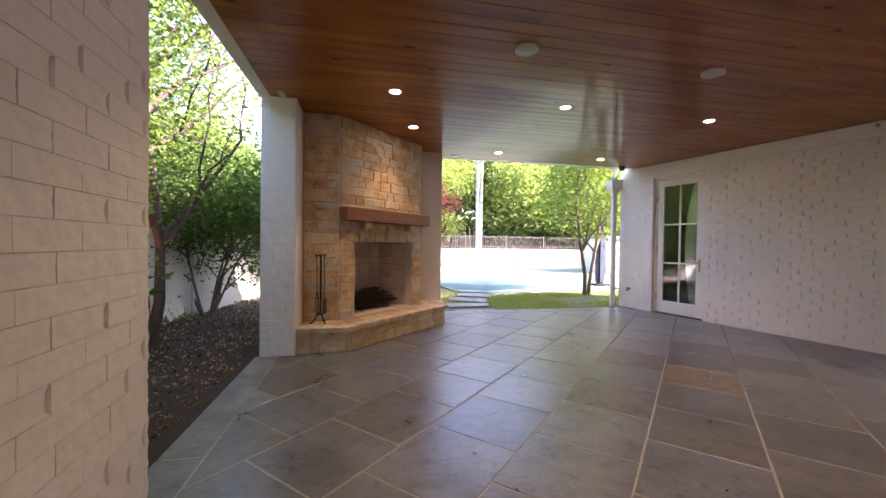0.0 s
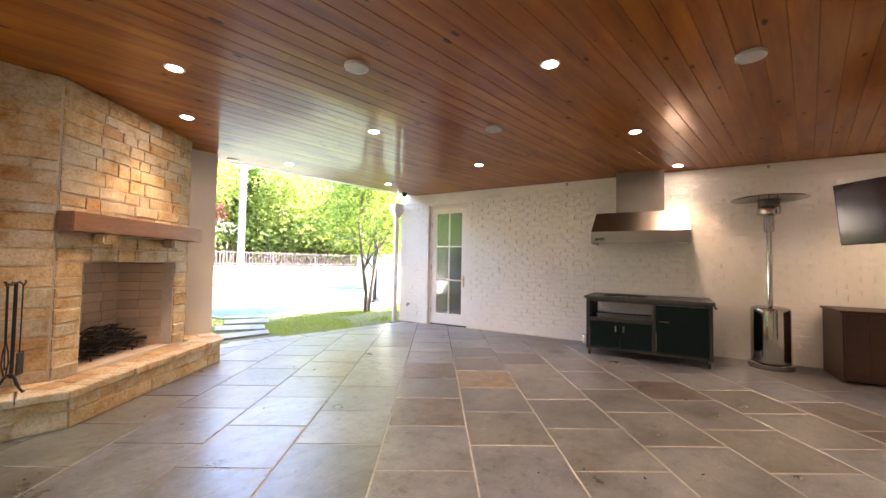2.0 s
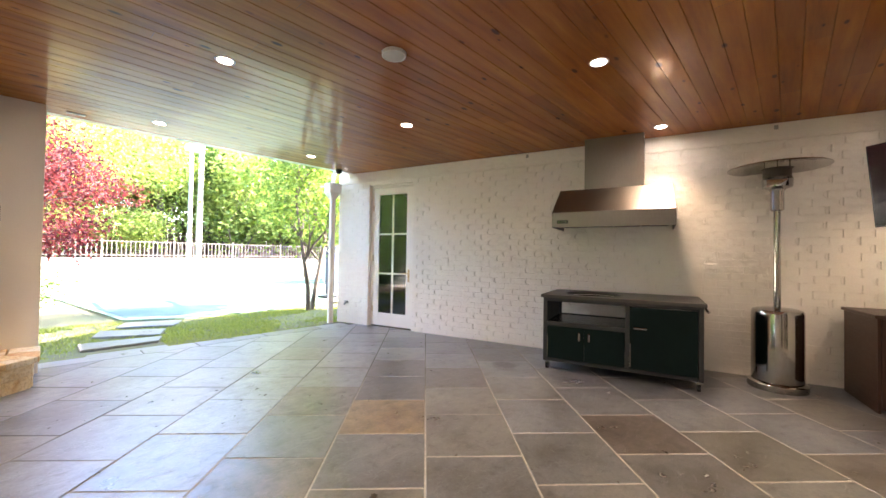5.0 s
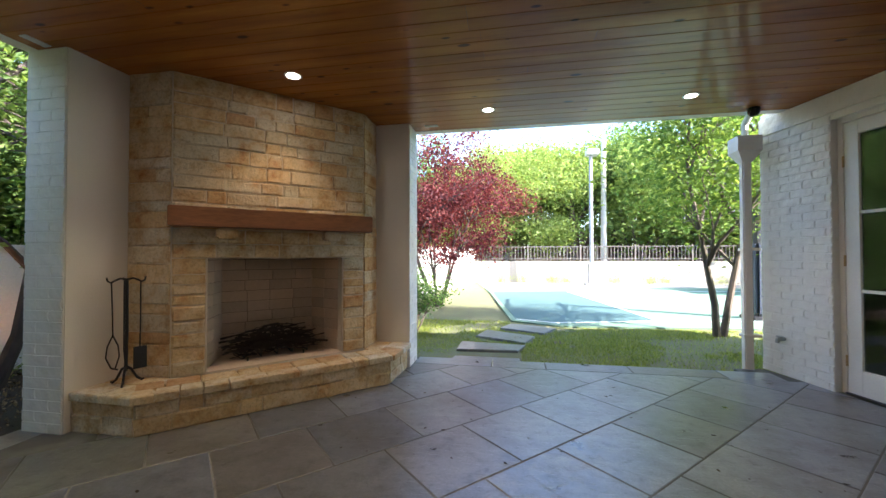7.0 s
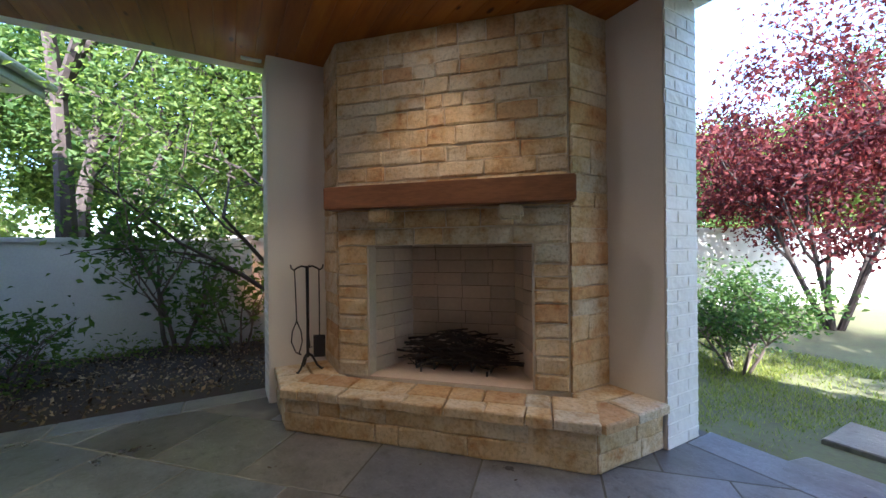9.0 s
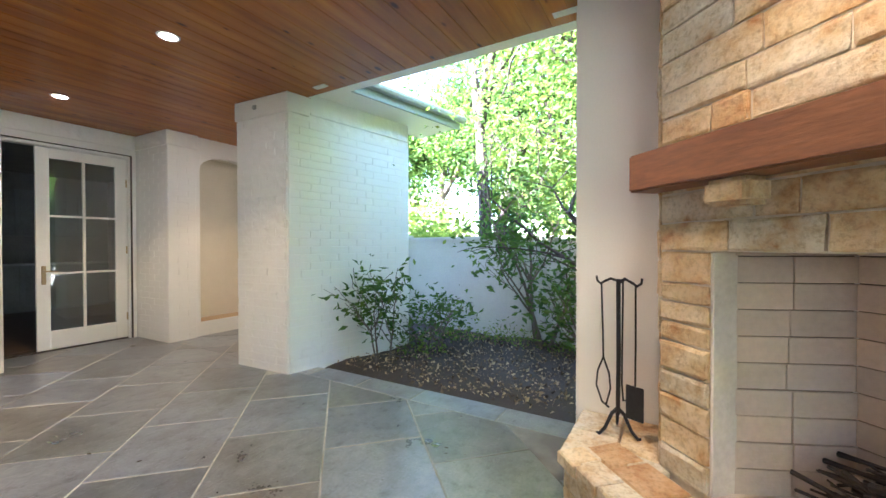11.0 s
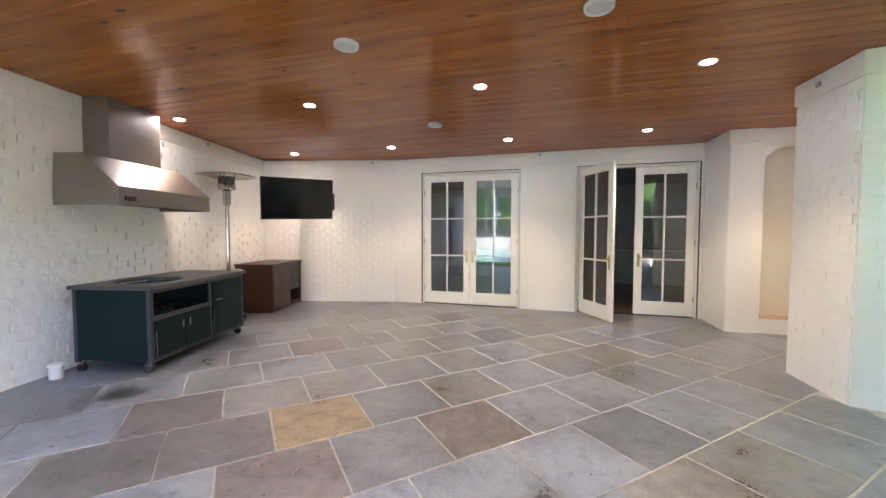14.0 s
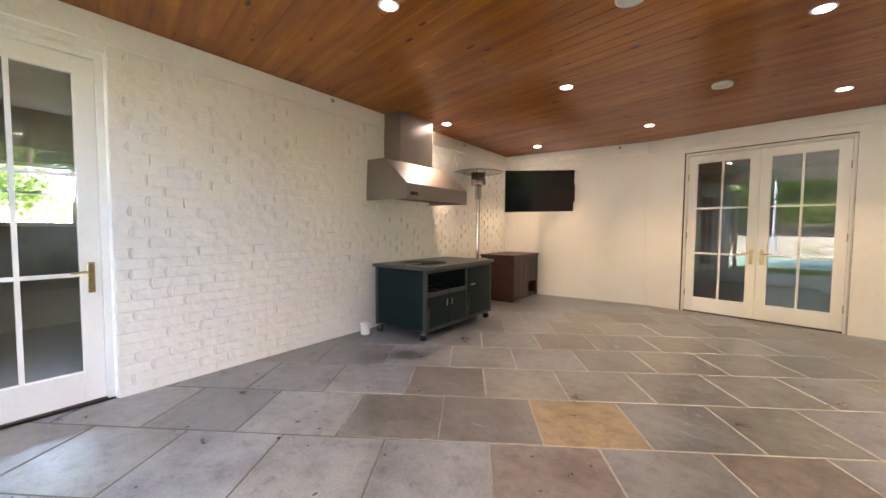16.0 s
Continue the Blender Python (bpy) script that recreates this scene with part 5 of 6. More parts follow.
planting_bed = structure("planting_bed", bed, MULCH, "dark mulch planting bed with fallen leaves", "planting bed", smooth=True)

court = thing("sports_court", Matrix(), "blue and pale green painted sports court", "court", kind="structure")
Mesh().slab([(3.50, 9.42), (24, 11.2), (23, 19.9), (1.55, 17.6), (1.92, 15.3), (2.62, 9.86)], -0.10, -0.02).part("court_surface", COURT_GREEN, court, "pale green court paint")
Mesh().slab([(2.72, 10.02), (3.45, 9.72), (5.42, 10.24), (4.56, 16.2), (1.98, 15.6)], -0.019, -0.015).part("blue_area", COURT_BLUE, court, "blue painted area")
for p, q in (((2.72, 10.0), (3.46, 9.70)), ((3.46, 9.70), (5.42, 10.22)), ((5.42, 10.24), (4.56, 16.2)), ((4.56, 16.2), (14.0, 17.6)), ((5.42, 10.22), (16, 11.6))):
    L = math.hypot(q[0] - p[0], q[1] - p[1])
    Mesh().box((0, -0.025, -0.0145), (L, 0.025, -0.011), wall_frame(p, q)).part("line", LINE_WHITE, court, "white court line")
apron = structure("pavement", Mesh().slab([(1.5, 17.65), (23, 19.95), (30, 24), (0.9, 21.2)], -0.10, -0.025), CONCRETE, "pale concrete apron behind the court", "pavement")

garden_wall = thing("garden_wall", Matrix(), "weathered white rendered garden wall", "garden wall", kind="structure")
gw_pts = [(-3.75, -2.5), (-3.28, 1.0), (-3.0, 4.3), (-2.5, 7.2), (-1.6, 11.0), (0.35, 17.0), (0.9, 20.6)]
for p, q in zip(gw_pts, gw_pts[1:]):
    L = math.hypot(q[0] - p[0], q[1] - p[1])
    Mesh().box((0, 0.0, -0.2), (L + 0.03, 0.2, 1.32 if p[1] < 9 else 1.5), wall_frame(p, q)).part("wall_panel", STUCCO, garden_wall)
    Mesh().box((0, -0.03, 1.321 if p[1] < 9 else 1.501), (L, 0.23, 1.38 if p[1] < 9 else 1.56), wall_frame(p, q), c=0.01).part("coping", STUCCO, garden_wall)
    Mesh().box((-0.16, -0.05, -0.2), (0.16, 0.23, 1.42 if p[1] < 9 else 1.6), wall_frame(p, q), c=0.01).part("pier", STUCCO, garden_wall)
ret_wall = structure("retaining_wall", Mesh().box((0.0, 0, -0.1), (24, 0.4, 0.98), wall_frame((0.9, 20.6), (24.9, 21.2)), c=0.02), CONCRETE, "pale sunlit retaining wall behind the court", "retaining wall")
bank = structure("bank", Mesh().slab([(-30, 21.0), (45, 21.6), (45, 60), (-30, 60)], -0.08, 0.93), GRASS_SOIL, "raised wooded ground behind the retaining wall", "ground")

FENCE = surface("grey_metal_fence", (0.20, 0.17, 0.15), rough=0.5, metal=0.4, bump=0.1)
fence = thing("fence", wall_frame((1.0, 20.75), (24.9, 21.35)), "low grey metal picket fence on the retaining wall", "fence")
pk = Mesh().box((-0.012, -0.012, 1.0), (0.012, 0.012, 1.68)).data("picket", FENCE)
for k in range(150):
    o = new("picket", pk)
    o.parent = fence
    o.location = (0.15 + k * 0.15, 0, 0)
for k in range(10):
    Mesh().box((k * 2.4 - 0.03, -0.03, 0.97), (k * 2.4 + 0.03, 0.03, 1.74)).part("post", FENCE, fence)
for z in (1.08, 1.64):
    Mesh().box((0, -0.018, z), (22.6, 0.018, z + 0.035)).part("rail", FENCE, fence)
WOOD_FENCE = surface("weathered_brown_boards", (0.20, 0.12, 0.085), (0.13, 0.08, 0.06), rough=0.8, grain=8, stretch=(4, 4, 0.5), bump=0.3)
bfence = thing("board_fence", wall_frame((-8.5, 27.5), (26.0, 26.0)), "tall weathered brown board fence behind the trees", "fence")
bd = Mesh().box((0, 0, 0.9), (0.29, 0.03, 3.0), c=0.004).data("board", WOOD_FENCE)
for k in range(115):
    o = new("board", bd)
    o.parent = bfence
    o.location = (k * 0.3, 0, 0)
for k in range(13):
    Mesh().box((k * 2.7, -0.12, 0.9), (k * 2.7 + 0.12, -0.005, 3.1)).part("post", surface("pale_post", (0.45, 0.40, 0.35), bump=0.2) if k == 0 else bpy.data.materials["pale_post"], bfence, "pale fence post")

# stepping stones
for pts in (((1.88, 6.90), (2.72, 6.90), (2.73, 7.07), (1.92, 7.07)), ((1.89, 7.42), (2.71, 7.46), (2.82, 7.80), (1.90, 7.90)), ((2.07, 8.33), (2.82, 7.95), (2.99, 8.42), (2.21, 8.85)), ((2.43, 9.05), (3.15, 8.68), (3.40, 9.20), (2.60, 9.49))):
    o = Mesh().slab(pts, -0.09, -0.015, inset=0.01, drop=0.008).part("stepping_stone", BLUESTONE)
    tagged(o, "flat grey bluestone stepping stone in the lawn", "stepping stone", "stepping stones")

# floodlight pole, utility pole, basketball hoop
POLE = surface("grey_pole_paint", (0.34, 0.34, 0.36), rough=0.45, metal=0.3, bump=0.05)
fl = thing("light_pole", pose(5.95, 19.2, -0.03), "grey court light pole with a box floodlight", "light pole")
Mesh().box((-0.28, -0.28, 0), (0.28, 0.28, 0.10), c=0.02).part("base_plate", POLE, fl)
Mesh().box((-0.14, -0.14, 0.10), (0.14, 0.14, 0.95), c=0.02).part("base_box", POLE, fl)
Mesh().tube([(0, 0, 0.95), (0, 0, 5.5)], [0.085, 0.07], 12).part("pole", POLE, fl, smooth=True)
Mesh().box((-0.2, -0.30, 5.5), (0.3, 0.2, 5.74), pose(0, 0, 0), c=0.03).part("floodlight", surface("pale_lamp_housing", (0.6, 0.6, 0.58), rough=0.4, bump=0.03), fl, "pale box floodlight")
up = thing("utility_pole", pose(7.3, 23.0, 0.9), "tall pale wooden utility pole", "utility pole")
Mesh().tube([(0, 0, 0), (0.03, 0, 6.2)], [0.15, 0.12], 12).part("pole", surface("pale_timber", (0.55, 0.50, 0.45), (0.42, 0.38, 0.33), stretch=(6, 6, 0.5), bump=0.3), up)
hoop = thing("basketball_hoop", pose(7.5, 10.85, -0.37), "black basketball hoop with a clear backboard", "basketball hoop")
Mesh().box((-0.08, -0.08, 0.3), (0.08, 0.08, 3.2), c=0.01).part("post", IRON, hoop)
Mesh().box((-0.25, -0.25, 0.34), (0.25, 0.25, 0.41), c=0.01).part("base_plate", IRON, hoop)
Mesh().box((-0.12, -0.12, 0.42), (0.12, 0.12, 1.9), c=0.05).part("post_padding", surface("blue_padding", (0.03, 0.04, 0.07), rough=0.6, bump=0.1), hoop, "dark post padding")
for z in (2.45, 3.0):
    Mesh().tube([(0, 0, z), (-0.95, 0.0, z + 0.1)], 0.035, 8).part("arm", IRON, hoop)
Mesh().box((-1.02, -0.90, 2.35), (-0.98, 0.90, 2.40)).box((-1.02, -0.90, 3.38), (-0.98, 0.90, 3.43)).box((-1.02, -0.90, 2.401), (-0.98, -0.85, 3.379)).box((-1.02, 0.85, 2.401), (-0.98, 0.90, 3.379)).part("backboard_frame", IRON, hoop)
bbp = Mesh().box((-1.005, -0.849, 2.401), (-0.995, 0.849, 3.379)).part("backboard_pane", glass_mat("clear_acrylic", (0.95, 0.96, 0.96), 1.03), hoop, "clear backboard")
bbp.visible_shadow = False
Mesh().tube([(-1.25 + 0.225 * math.cos(k * math.tau / 20), 0.225 * math.sin(k * math.tau / 20), 2.62) for k in range(21)], 0.01, 6).part("rim", surface("orange_rim", (0.5, 0.12, 0.03), rough=0.5, bump=0.0), hoop, "orange rim")
wb = thing("white_shed", pose(12.4, 15.2, 0), "low white painted shed beside the court", "shed")
Mesh().box((-1.6, 0, -0.05), (1.6, 1.8, 1.55), c=0.01).part("wall", STUCCO, wb)
Mesh().box((-1.7, -0.1, 1.551), (1.7, 1.9, 1.66), c=0.01).part("roof", CONCRETE, wb)

# ---- plants ----
BARK = surface("grey_brown_bark", (0.17, 0.135, 0.105), (0.085, 0.065, 0.05), rough=0.9, grain=22, blotch=5, stretch=(1, 1, 0.35), bump=0.8)
BARK_DARK = surface("dark_brown_bark", (0.075, 0.055, 0.045), (0.035, 0.027, 0.022), rough=0.9, grain=22, blotch=5, stretch=(1, 1, 0.35), bump=0.8)
LEAF_GREEN = leaf_mat("fresh_green_leaves", (0.085, 0.15, 0.04), (0.21, 0.28, 0.072), 0.55)
LEAF_LIME = leaf_mat("lime_green_leaves", (0.15, 0.23, 0.06), (0.32, 0.38, 0.12), 0.5)
LEAF_DARK = leaf_mat("dark_green_leaves", (0.042, 0.095, 0.026), (0.11, 0.18, 0.045), 0.45)
LEAF_MID = leaf_mat("mid_green_leaves", (0.065, 0.13, 0.035), (0.15, 0.23, 0.06), 0.5)
LEAF_RED = leaf_mat("wine_red_leaves", (0.055, 0.014, 0.02), (0.18, 0.045, 0.038), 0.45)


def leaf_quad(me, p, size, rg, slim=0.55):
    u = Vector((rg.gauss(0, 1), rg.gauss(0, 1), rg.gauss(0, 0.6))).normalized()
    w = u.cross(Vector((rg.gauss(0, 1), rg.gauss(0, 1), rg.gauss(0, 1)))).normalized() * size * slim
    u = u * size
    fold = u.cross(w).normalized() * size * 0.12
    n = len(me.v)
    me.v += [tuple(p), tuple(p + u * 0.5 + w * 0.5 - fold), tuple(p + u), tuple(p + u * 0.5 - w * 0.5 - fold)]
    me.f += [(n, n + 1, n + 2), (n, n + 2, n + 3)]


def in_house(p):
    """True where the porch and the wing stand, with a hand's breadth to spare."""
    return (p.x > -1.0 and p.x < 6.0 and p.y < 7.0) or (p.x > -2.3 and p.y < 2.12) or (p.x > -1.7 and p.y < 4.6 and p.z > 0.95)


def grow(seed, height, spread, stems, trunk_r, leaves, leaf_size, base_split=0.25, levels=3, tilt=0.35, droop=0.0, cluster=0.28, low=0.3, slim=0.55, at=None):
    """A branching skeleton and its leaves, kept clear of the house if its place is given: (wood mesh, leaf mesh)."""
    rg = random.Random(seed)
    wood, crown, tips = Mesh(), Mesh(), []

    def limb(p, d, length, r, level):
        n = 4
        for turn in range(5):
            pts, q, dd = [p], p.copy(), d.copy()
            for k in range(n):
                wob = 0.16 if level else 0.07
                dd = (dd + Vector((rg.gauss(0, wob), rg.gauss(0, wob), 0.06 - droop * level * 0.1))).normalized()
                q = q + dd * length / n
                pts.append(q.copy())
            if not at or not any(in_house(at @ p_) for p_ in pts[1:]):
                break
            d = (d + at.to_3x3().inverted() @ Vector((-0.7, 0.1, 0.25))).normalized()     # bends away from the house
        else:
            return
        wood.tube(pts, [max(0.003, r * (1 - 0.55 * k / n)) for k in range(n + 1)], 7 if level < 2 else 4, cap=False)
        if level >= 1:
            tips.extend(pts[2:])
        if level >= levels:
            tips.append(pts[-1] + dd * 0.1)
            return
        kids = 3 if level else 4
        for k in range(kids):
            t = rg.uniform(0.45, 1.0) if k else 1.0
            i = min(n, int(t * n))
            az = rg.uniform(0, math.tau)
            side = Vector((math.cos(az), math.sin(az), rg.uniform(0.0, 0.5))).normalized()
            nd = (dd * 0.65 + side * (0.55 + 0.35 * spread / height)).normalized()
            limb(pts[i], nd, length * rg.uniform(0.5, 0.78), r * 0.5, level + 1)

    for s in range(stems):
        az = math.tau * s / stems + rg.uniform(-0.4, 0.4)
        d0 = Vector((math.cos(az) * tilt, math.sin(az) * tilt, 1)).normalized() if stems > 1 else Vector((rg.uniform(-0.06, 0.06), rg.uniform(-0.06, 0.06), 1))
        limb(Vector((math.cos(az) * 0.05 * (stems > 1), math.sin(az) * 0.05 * (stems > 1), -0.08)), d0, height * (0.42 + base_split * 0.2), trunk_r, 0)
    tips = [t for t in tips if t.z > low * height * 0.5]
    for k in range(leaves):
        t = rg.choice(tips)
        p = t + Vector((rg.gauss(0, cluster), rg.gauss(0, cluster), rg.gauss(0, cluster * 0.7)))
        if at and in_house(at @ p):
            continue
        leaf_quad(crown, p, leaf_size * rg.uniform(0.6, 1.3), rg, slim)
    return wood, crown


def plant(name, m, label, category, wood, crown, leaf, group="", bark=None):
    t = thing(name, m, label, category, group)
    wood.part("trunk", bark or BARK, t, smooth=True)
    crown.part("crown", leaf, t, "leafy crown")
    return t


# small two-stemmed tree by the lawn
w_, c_ = grow(24, 5.2, 2.8, 2, 0.06, 13000, 0.095, levels=3, tilt=0.2, cluster=0.34, low=0.55)
plant("small_tree", pose(5.92, 9.08, -0.05, 0, 0, 20), "young two-stemmed tree with light green leaves", "tree", w_, c_, LEAF_GREEN)
# red maple
w_, c_ = grow(33, 6.0, 4.6, 6, 0.05, 30000, 0.085, levels=3, tilt=0.55, cluster=0.22, low=0.08, droop=0.6, base_split=-0.25)
plant("red_maple", pose(0.75, 12.0, -0.05) @ Matrix.Diagonal((0.86, 0.86, 1.12, 1)), "spreading maple with wine-red leaves", "tree", w_, c_, LEAF_RED, bark=BARK_DARK)
# clipped bush by the pier
w_, c_ = grow(41, 1.25, 0.9, 6, 0.018, 5200, 0.05, levels=2, tilt=0.5, cluster=0.10, low=0.1)
plant("bush", pose(0.95, 8.6, -0.05), "small dark green bush beside the pier", "bush", w_, c_, LEAF_DARK)
# planting bed
w_, c_ = grow(51, 1.3, 0.8, 3, 0.013, 300, 0.10, levels=2, tilt=0.25, cluster=0.06, low=0.3, slim=0.4)
plant("shrub", pose(-1.33, 2.24, -0.03), "thin shrub with sparse dark leaves against the wall", "shrub", w_, c_, LEAF_DARK)
w_, c_ = grow(52, 1.0, 1.3, 4, 0.013, 420, 0.095, levels=2, tilt=0.7, cluster=0.12, low=0.1, slim=0.4)
plant("shrub", pose(-2.05, 2.42, -0.03), "low sprawling shrub with sparse dark leaves", "shrub", w_, c_, LEAF_DARK)
w_, c_ = grow(53, 2.5, 1.6, 3, 0.03, 2100, 0.105, levels=3, tilt=0.4, cluster=0.17, low=0.45, slim=0.4, at=pose(-2.78, 3.6, -0.03))
plant("magnolia", pose(-2.78, 3.6, -0.03), "multi-stemmed evergreen with long dark leaves", "tree", w_, c_, LEAF_DARK)
w_, c_ = grow(54, 5.4, 4.2, 3, 0.07, 9500, 0.072, levels=3, tilt=0.3, cluster=0.38, low=0.62, droop=0.6, at=pose(-2.15, 4.95, -0.03, 0, 0, 60))
plant("bed_tree", pose(-2.15, 4.95, -0.03, 0, 0, 60), "three-stemmed tree leaning over the garden wall", "tree", w_, c_, LEAF_GREEN, bark=BARK_DARK)
w_, c_ = grow(55, 1.4, 1.2, 4, 0.02, 700, 0.11, levels=2, tilt=0.6, cluster=0.15, low=0.15, slim=0.4)
plant("shrub", pose(-2.55, 4.25, -0.03), "dense dark green shrub under the tree", "shrub", w_, c_, LEAF_DARK)
w_, c_ = grow(56, 3.1, 2.4, 7, 0.025, 20000, 0.075, levels=3, tilt=0.4, cluster=0.22, low=0.12, at=pose(-2.3, 7.1, -0.03))
plant("shrub", pose(-2.3, 7.1, -0.03), "tall many-stemmed shrub with a dense dark leafy top", "shrub", w_, c_, LEAF_DARK)

# extra shrub, put here to keep the bright stretch of wall out of sight
w_, c_ = grow(60, 2.7, 2.2, 6, 0.022, 15000, 0.075, levels=3, tilt=0.45, cluster=0.22, low=0.05)
plant("shrub", pose(-1.55, 9.4, -0.03), "dense dark green shrub added to cover the sunlit garden wall", "shrub", w_, c_, LEAF_DARK)
# two trees added as light blockers, against sun on the bed and western skylight
SHADE = pose(-3.95, 5.6, -0.06, 0, 0, 35)
w_, c_ = grow(57, 10.5, 8.5, 2, 0.15, 66000, 0.078, levels=3, tilt=0.18, cluster=0.62, low=0.55, droop=0.9, base_split=0.1, at=SHADE)
plant("shade_tree", SHADE, "tall spreading tree added so that its crown shades the planting bed", "tree", w_, c_, LEAF_GREEN, bark=BARK_DARK)
SHADE = pose(-4.2, 2.3, -0.06, 0, 0, 200)
w_, c_ = grow(59, 10.0, 8.5, 2, 0.14, 42000, 0.10, levels=3, tilt=0.18, cluster=0.6, low=0.6, droop=0.9, base_split=0.1, at=SHADE)
plant("shade_tree", SHADE, "tall spreading tree added so that its crown shades the planting bed", "tree", w_, c_, LEAF_DARK, bark=BARK_DARK)
w_, c_ = grow(58, 0.38, 0.6, 6, 0.006, 160, 0.06, levels=1, tilt=0.9, cluster=0.09, low=0.02, slim=0.45)
cover = plant("ground_cover", pose(-2.75, 2.9, -0.03), "low green ground cover at the foot of the wall", "ground cover", w_, c_, LEAF_GREEN, "ground cover in the bed")
for x, y in ((-2.6, 2.5), (-2.85, 3.3), (-2.7, 3.9), (-2.8, 4.6), (-2.6, 5.5), (-1.9, 2.35), (-2.45, 6.3)):
    copy_thing(cover, pose(x, y, -0.03, 0, 0, x * 911 + y * 77))

# tall trees round the garden
kinds = []
for sd, hh, sp, n, ls, leaf in ((61, 13.5, 7.5, 36000, 0.145, LEAF_LIME), (62, 15.0, 8.0, 37000, 0.145, LEAF_MID), (63, 11.0, 7.0, 31000, 0.14, LEAF_LIME), (64, 13.0, 7.5, 32000, 0.145, LEAF_GREEN)):
    kinds.append((*grow(sd, hh, sp, 1, 0.20, n, ls, levels=3, cluster=0.50, low=0.05, droop=0.9, base_split=-0.85), leaf))
made = [None] * 4
rg = random.Random(77)
spots_ = [(-3.5, 26, 1), (0.5, 24.5, 0), (3.2, 27.5, 2), (6.0, 25.0, 0), (9.0, 26.5, 1), (12.5, 24.6, 2), (15.5, 24.5, 0), (19.5, 25.0, 1), (24, 24.5, 3), (12, 36, 1), (0, 33, 3), (-7, 31, 1), (-6.5, 22, 2), (-6.2, 16, 0),
          (-7.0, 10.5, 1), (-7.4, 5.0, 0), (-8.6, -1.0, 1), (-13, 8, 3), (-13.5, 1, 3), (-10.5, 14, 1), (18.5, 15.5, 2), (22, 31, 0), (29, 28, 1), (20.5, 8.5, 0)]
for x, y, k in spots_:
    z = 0.85 if y > 21.7 else -0.06
    m_ = pose(x, y, z, 0, 0, rg.uniform(0, 360)) @ Matrix.Scale(1.22 if 2 < x < 17 and 23 < y < 28 else 1.0, 4)
    if made[k] is None:
        made[k] = plant("garden_tree", m_, "tall broadleaf tree in fresh spring leaf", "tree", kinds[k][0], kinds[k][1], kinds[k][2], "trees round the garden")
    else:
        copy_thing(made[k], m_)

w_, c_ = grow(66, 8.5, 6.0, 2, 0.13, 36000, 0.125, levels=3, tilt=0.25, cluster=0.55, low=0.05, droop=0.8, base_split=-0.6)
hedge = plant("hedge_tree", pose(-5.6, 8.2, -0.06), "dense dark green tree behind the garden wall", "tree", w_, c_, LEAF_MID, "trees behind the garden wall", bark=BARK_DARK)
for x, y in ((-5.2, 11.8), (-4.4, 15.6), (-9.0, 6.5)):
    copy_thing(hedge, pose(x, y, -0.06, 0, 0, rg.uniform(0, 360)))

w_, c_ = grow(71, 3.2, 3.0, 5, 0.03, 8000, 0.15, levels=2, tilt=0.7, cluster=0.42, low=0.05)
first = plant("thicket", pose(-1.5, 23.2, 0.85), "dense green undergrowth behind the fence", "undergrowth", w_, c_, LEAF_LIME, "undergrowth")
for x, y in ((1.5, 24.3), (4.6, 23.8), (9.6, 24.4), (12.6, 23.6), (14.4, 24.0), (17.2, 23.4), (20.2, 24.2), (23.5, 23.6), (-4.5, 20), (-4.8, 13.5), (-4.9, 8.5), (-5.2, 4.2), (-5.0, 0.4)):
    copy_thing(first, pose(x, y, 0.85 if y > 21.7 else -0.06, 0, 0, rg.uniform(0, 360)) @ Matrix.Scale(rg.uniform(0.9, 1.7) if y > 21.7 else 0.8, 4))

w_, c_ = grow(81, 0.55, 0.5, 5, 0.008, 420, 0.06, levels=1, tilt=0.6, cluster=0.12, low=0.05, slim=0.3)
weed = plant("weed_clump", pose(3.1, 20.2, -0.03), "dry green weed clump at the foot of the retaining wall", "weeds", w_, c_, LEAF_LIME, "weeds by the wall")
for x, y in ((2.2, 20.1), (4.4, 20.35), (5.1, 20.3), (7.2, 20.4), (8.6, 20.3), (9.3, 20.5), (11.5, 20.4)):
    copy_thing(weed, pose(x, y, -0.03, 0, 0, x * 77))

# leaf litter, lawn blades
def litter():
    me, rr = Mesh(), random.Random(9)
    for _ in range(9000):
        y = rr.uniform(1.9, 9)
        x = rr.uniform(-3.0, -0.95) if y < 6.6 else rr.uniform(-2.6, -0.6)
        leaf_quad(me, Vector((x, y, 0.012 + 0.05 * noise.noise((x * 1.3, y * 1.3, 0)))), rr.choice((0.012, 0.018, 0.025, 0.035, 0.05)) * rr.uniform(0.8, 1.2), rr, 0.55)
    return me


LITTER = leaf_mat("dry_leaf_litter", (0.05, 0.035, 0.022), (0.46, 0.36, 0.21), 0.1)
o = litter().part("leaf_litter", LITTER)
tagged(o, "dry tan leaves scattered on the mulch", "leaf litter", kind="stuff")


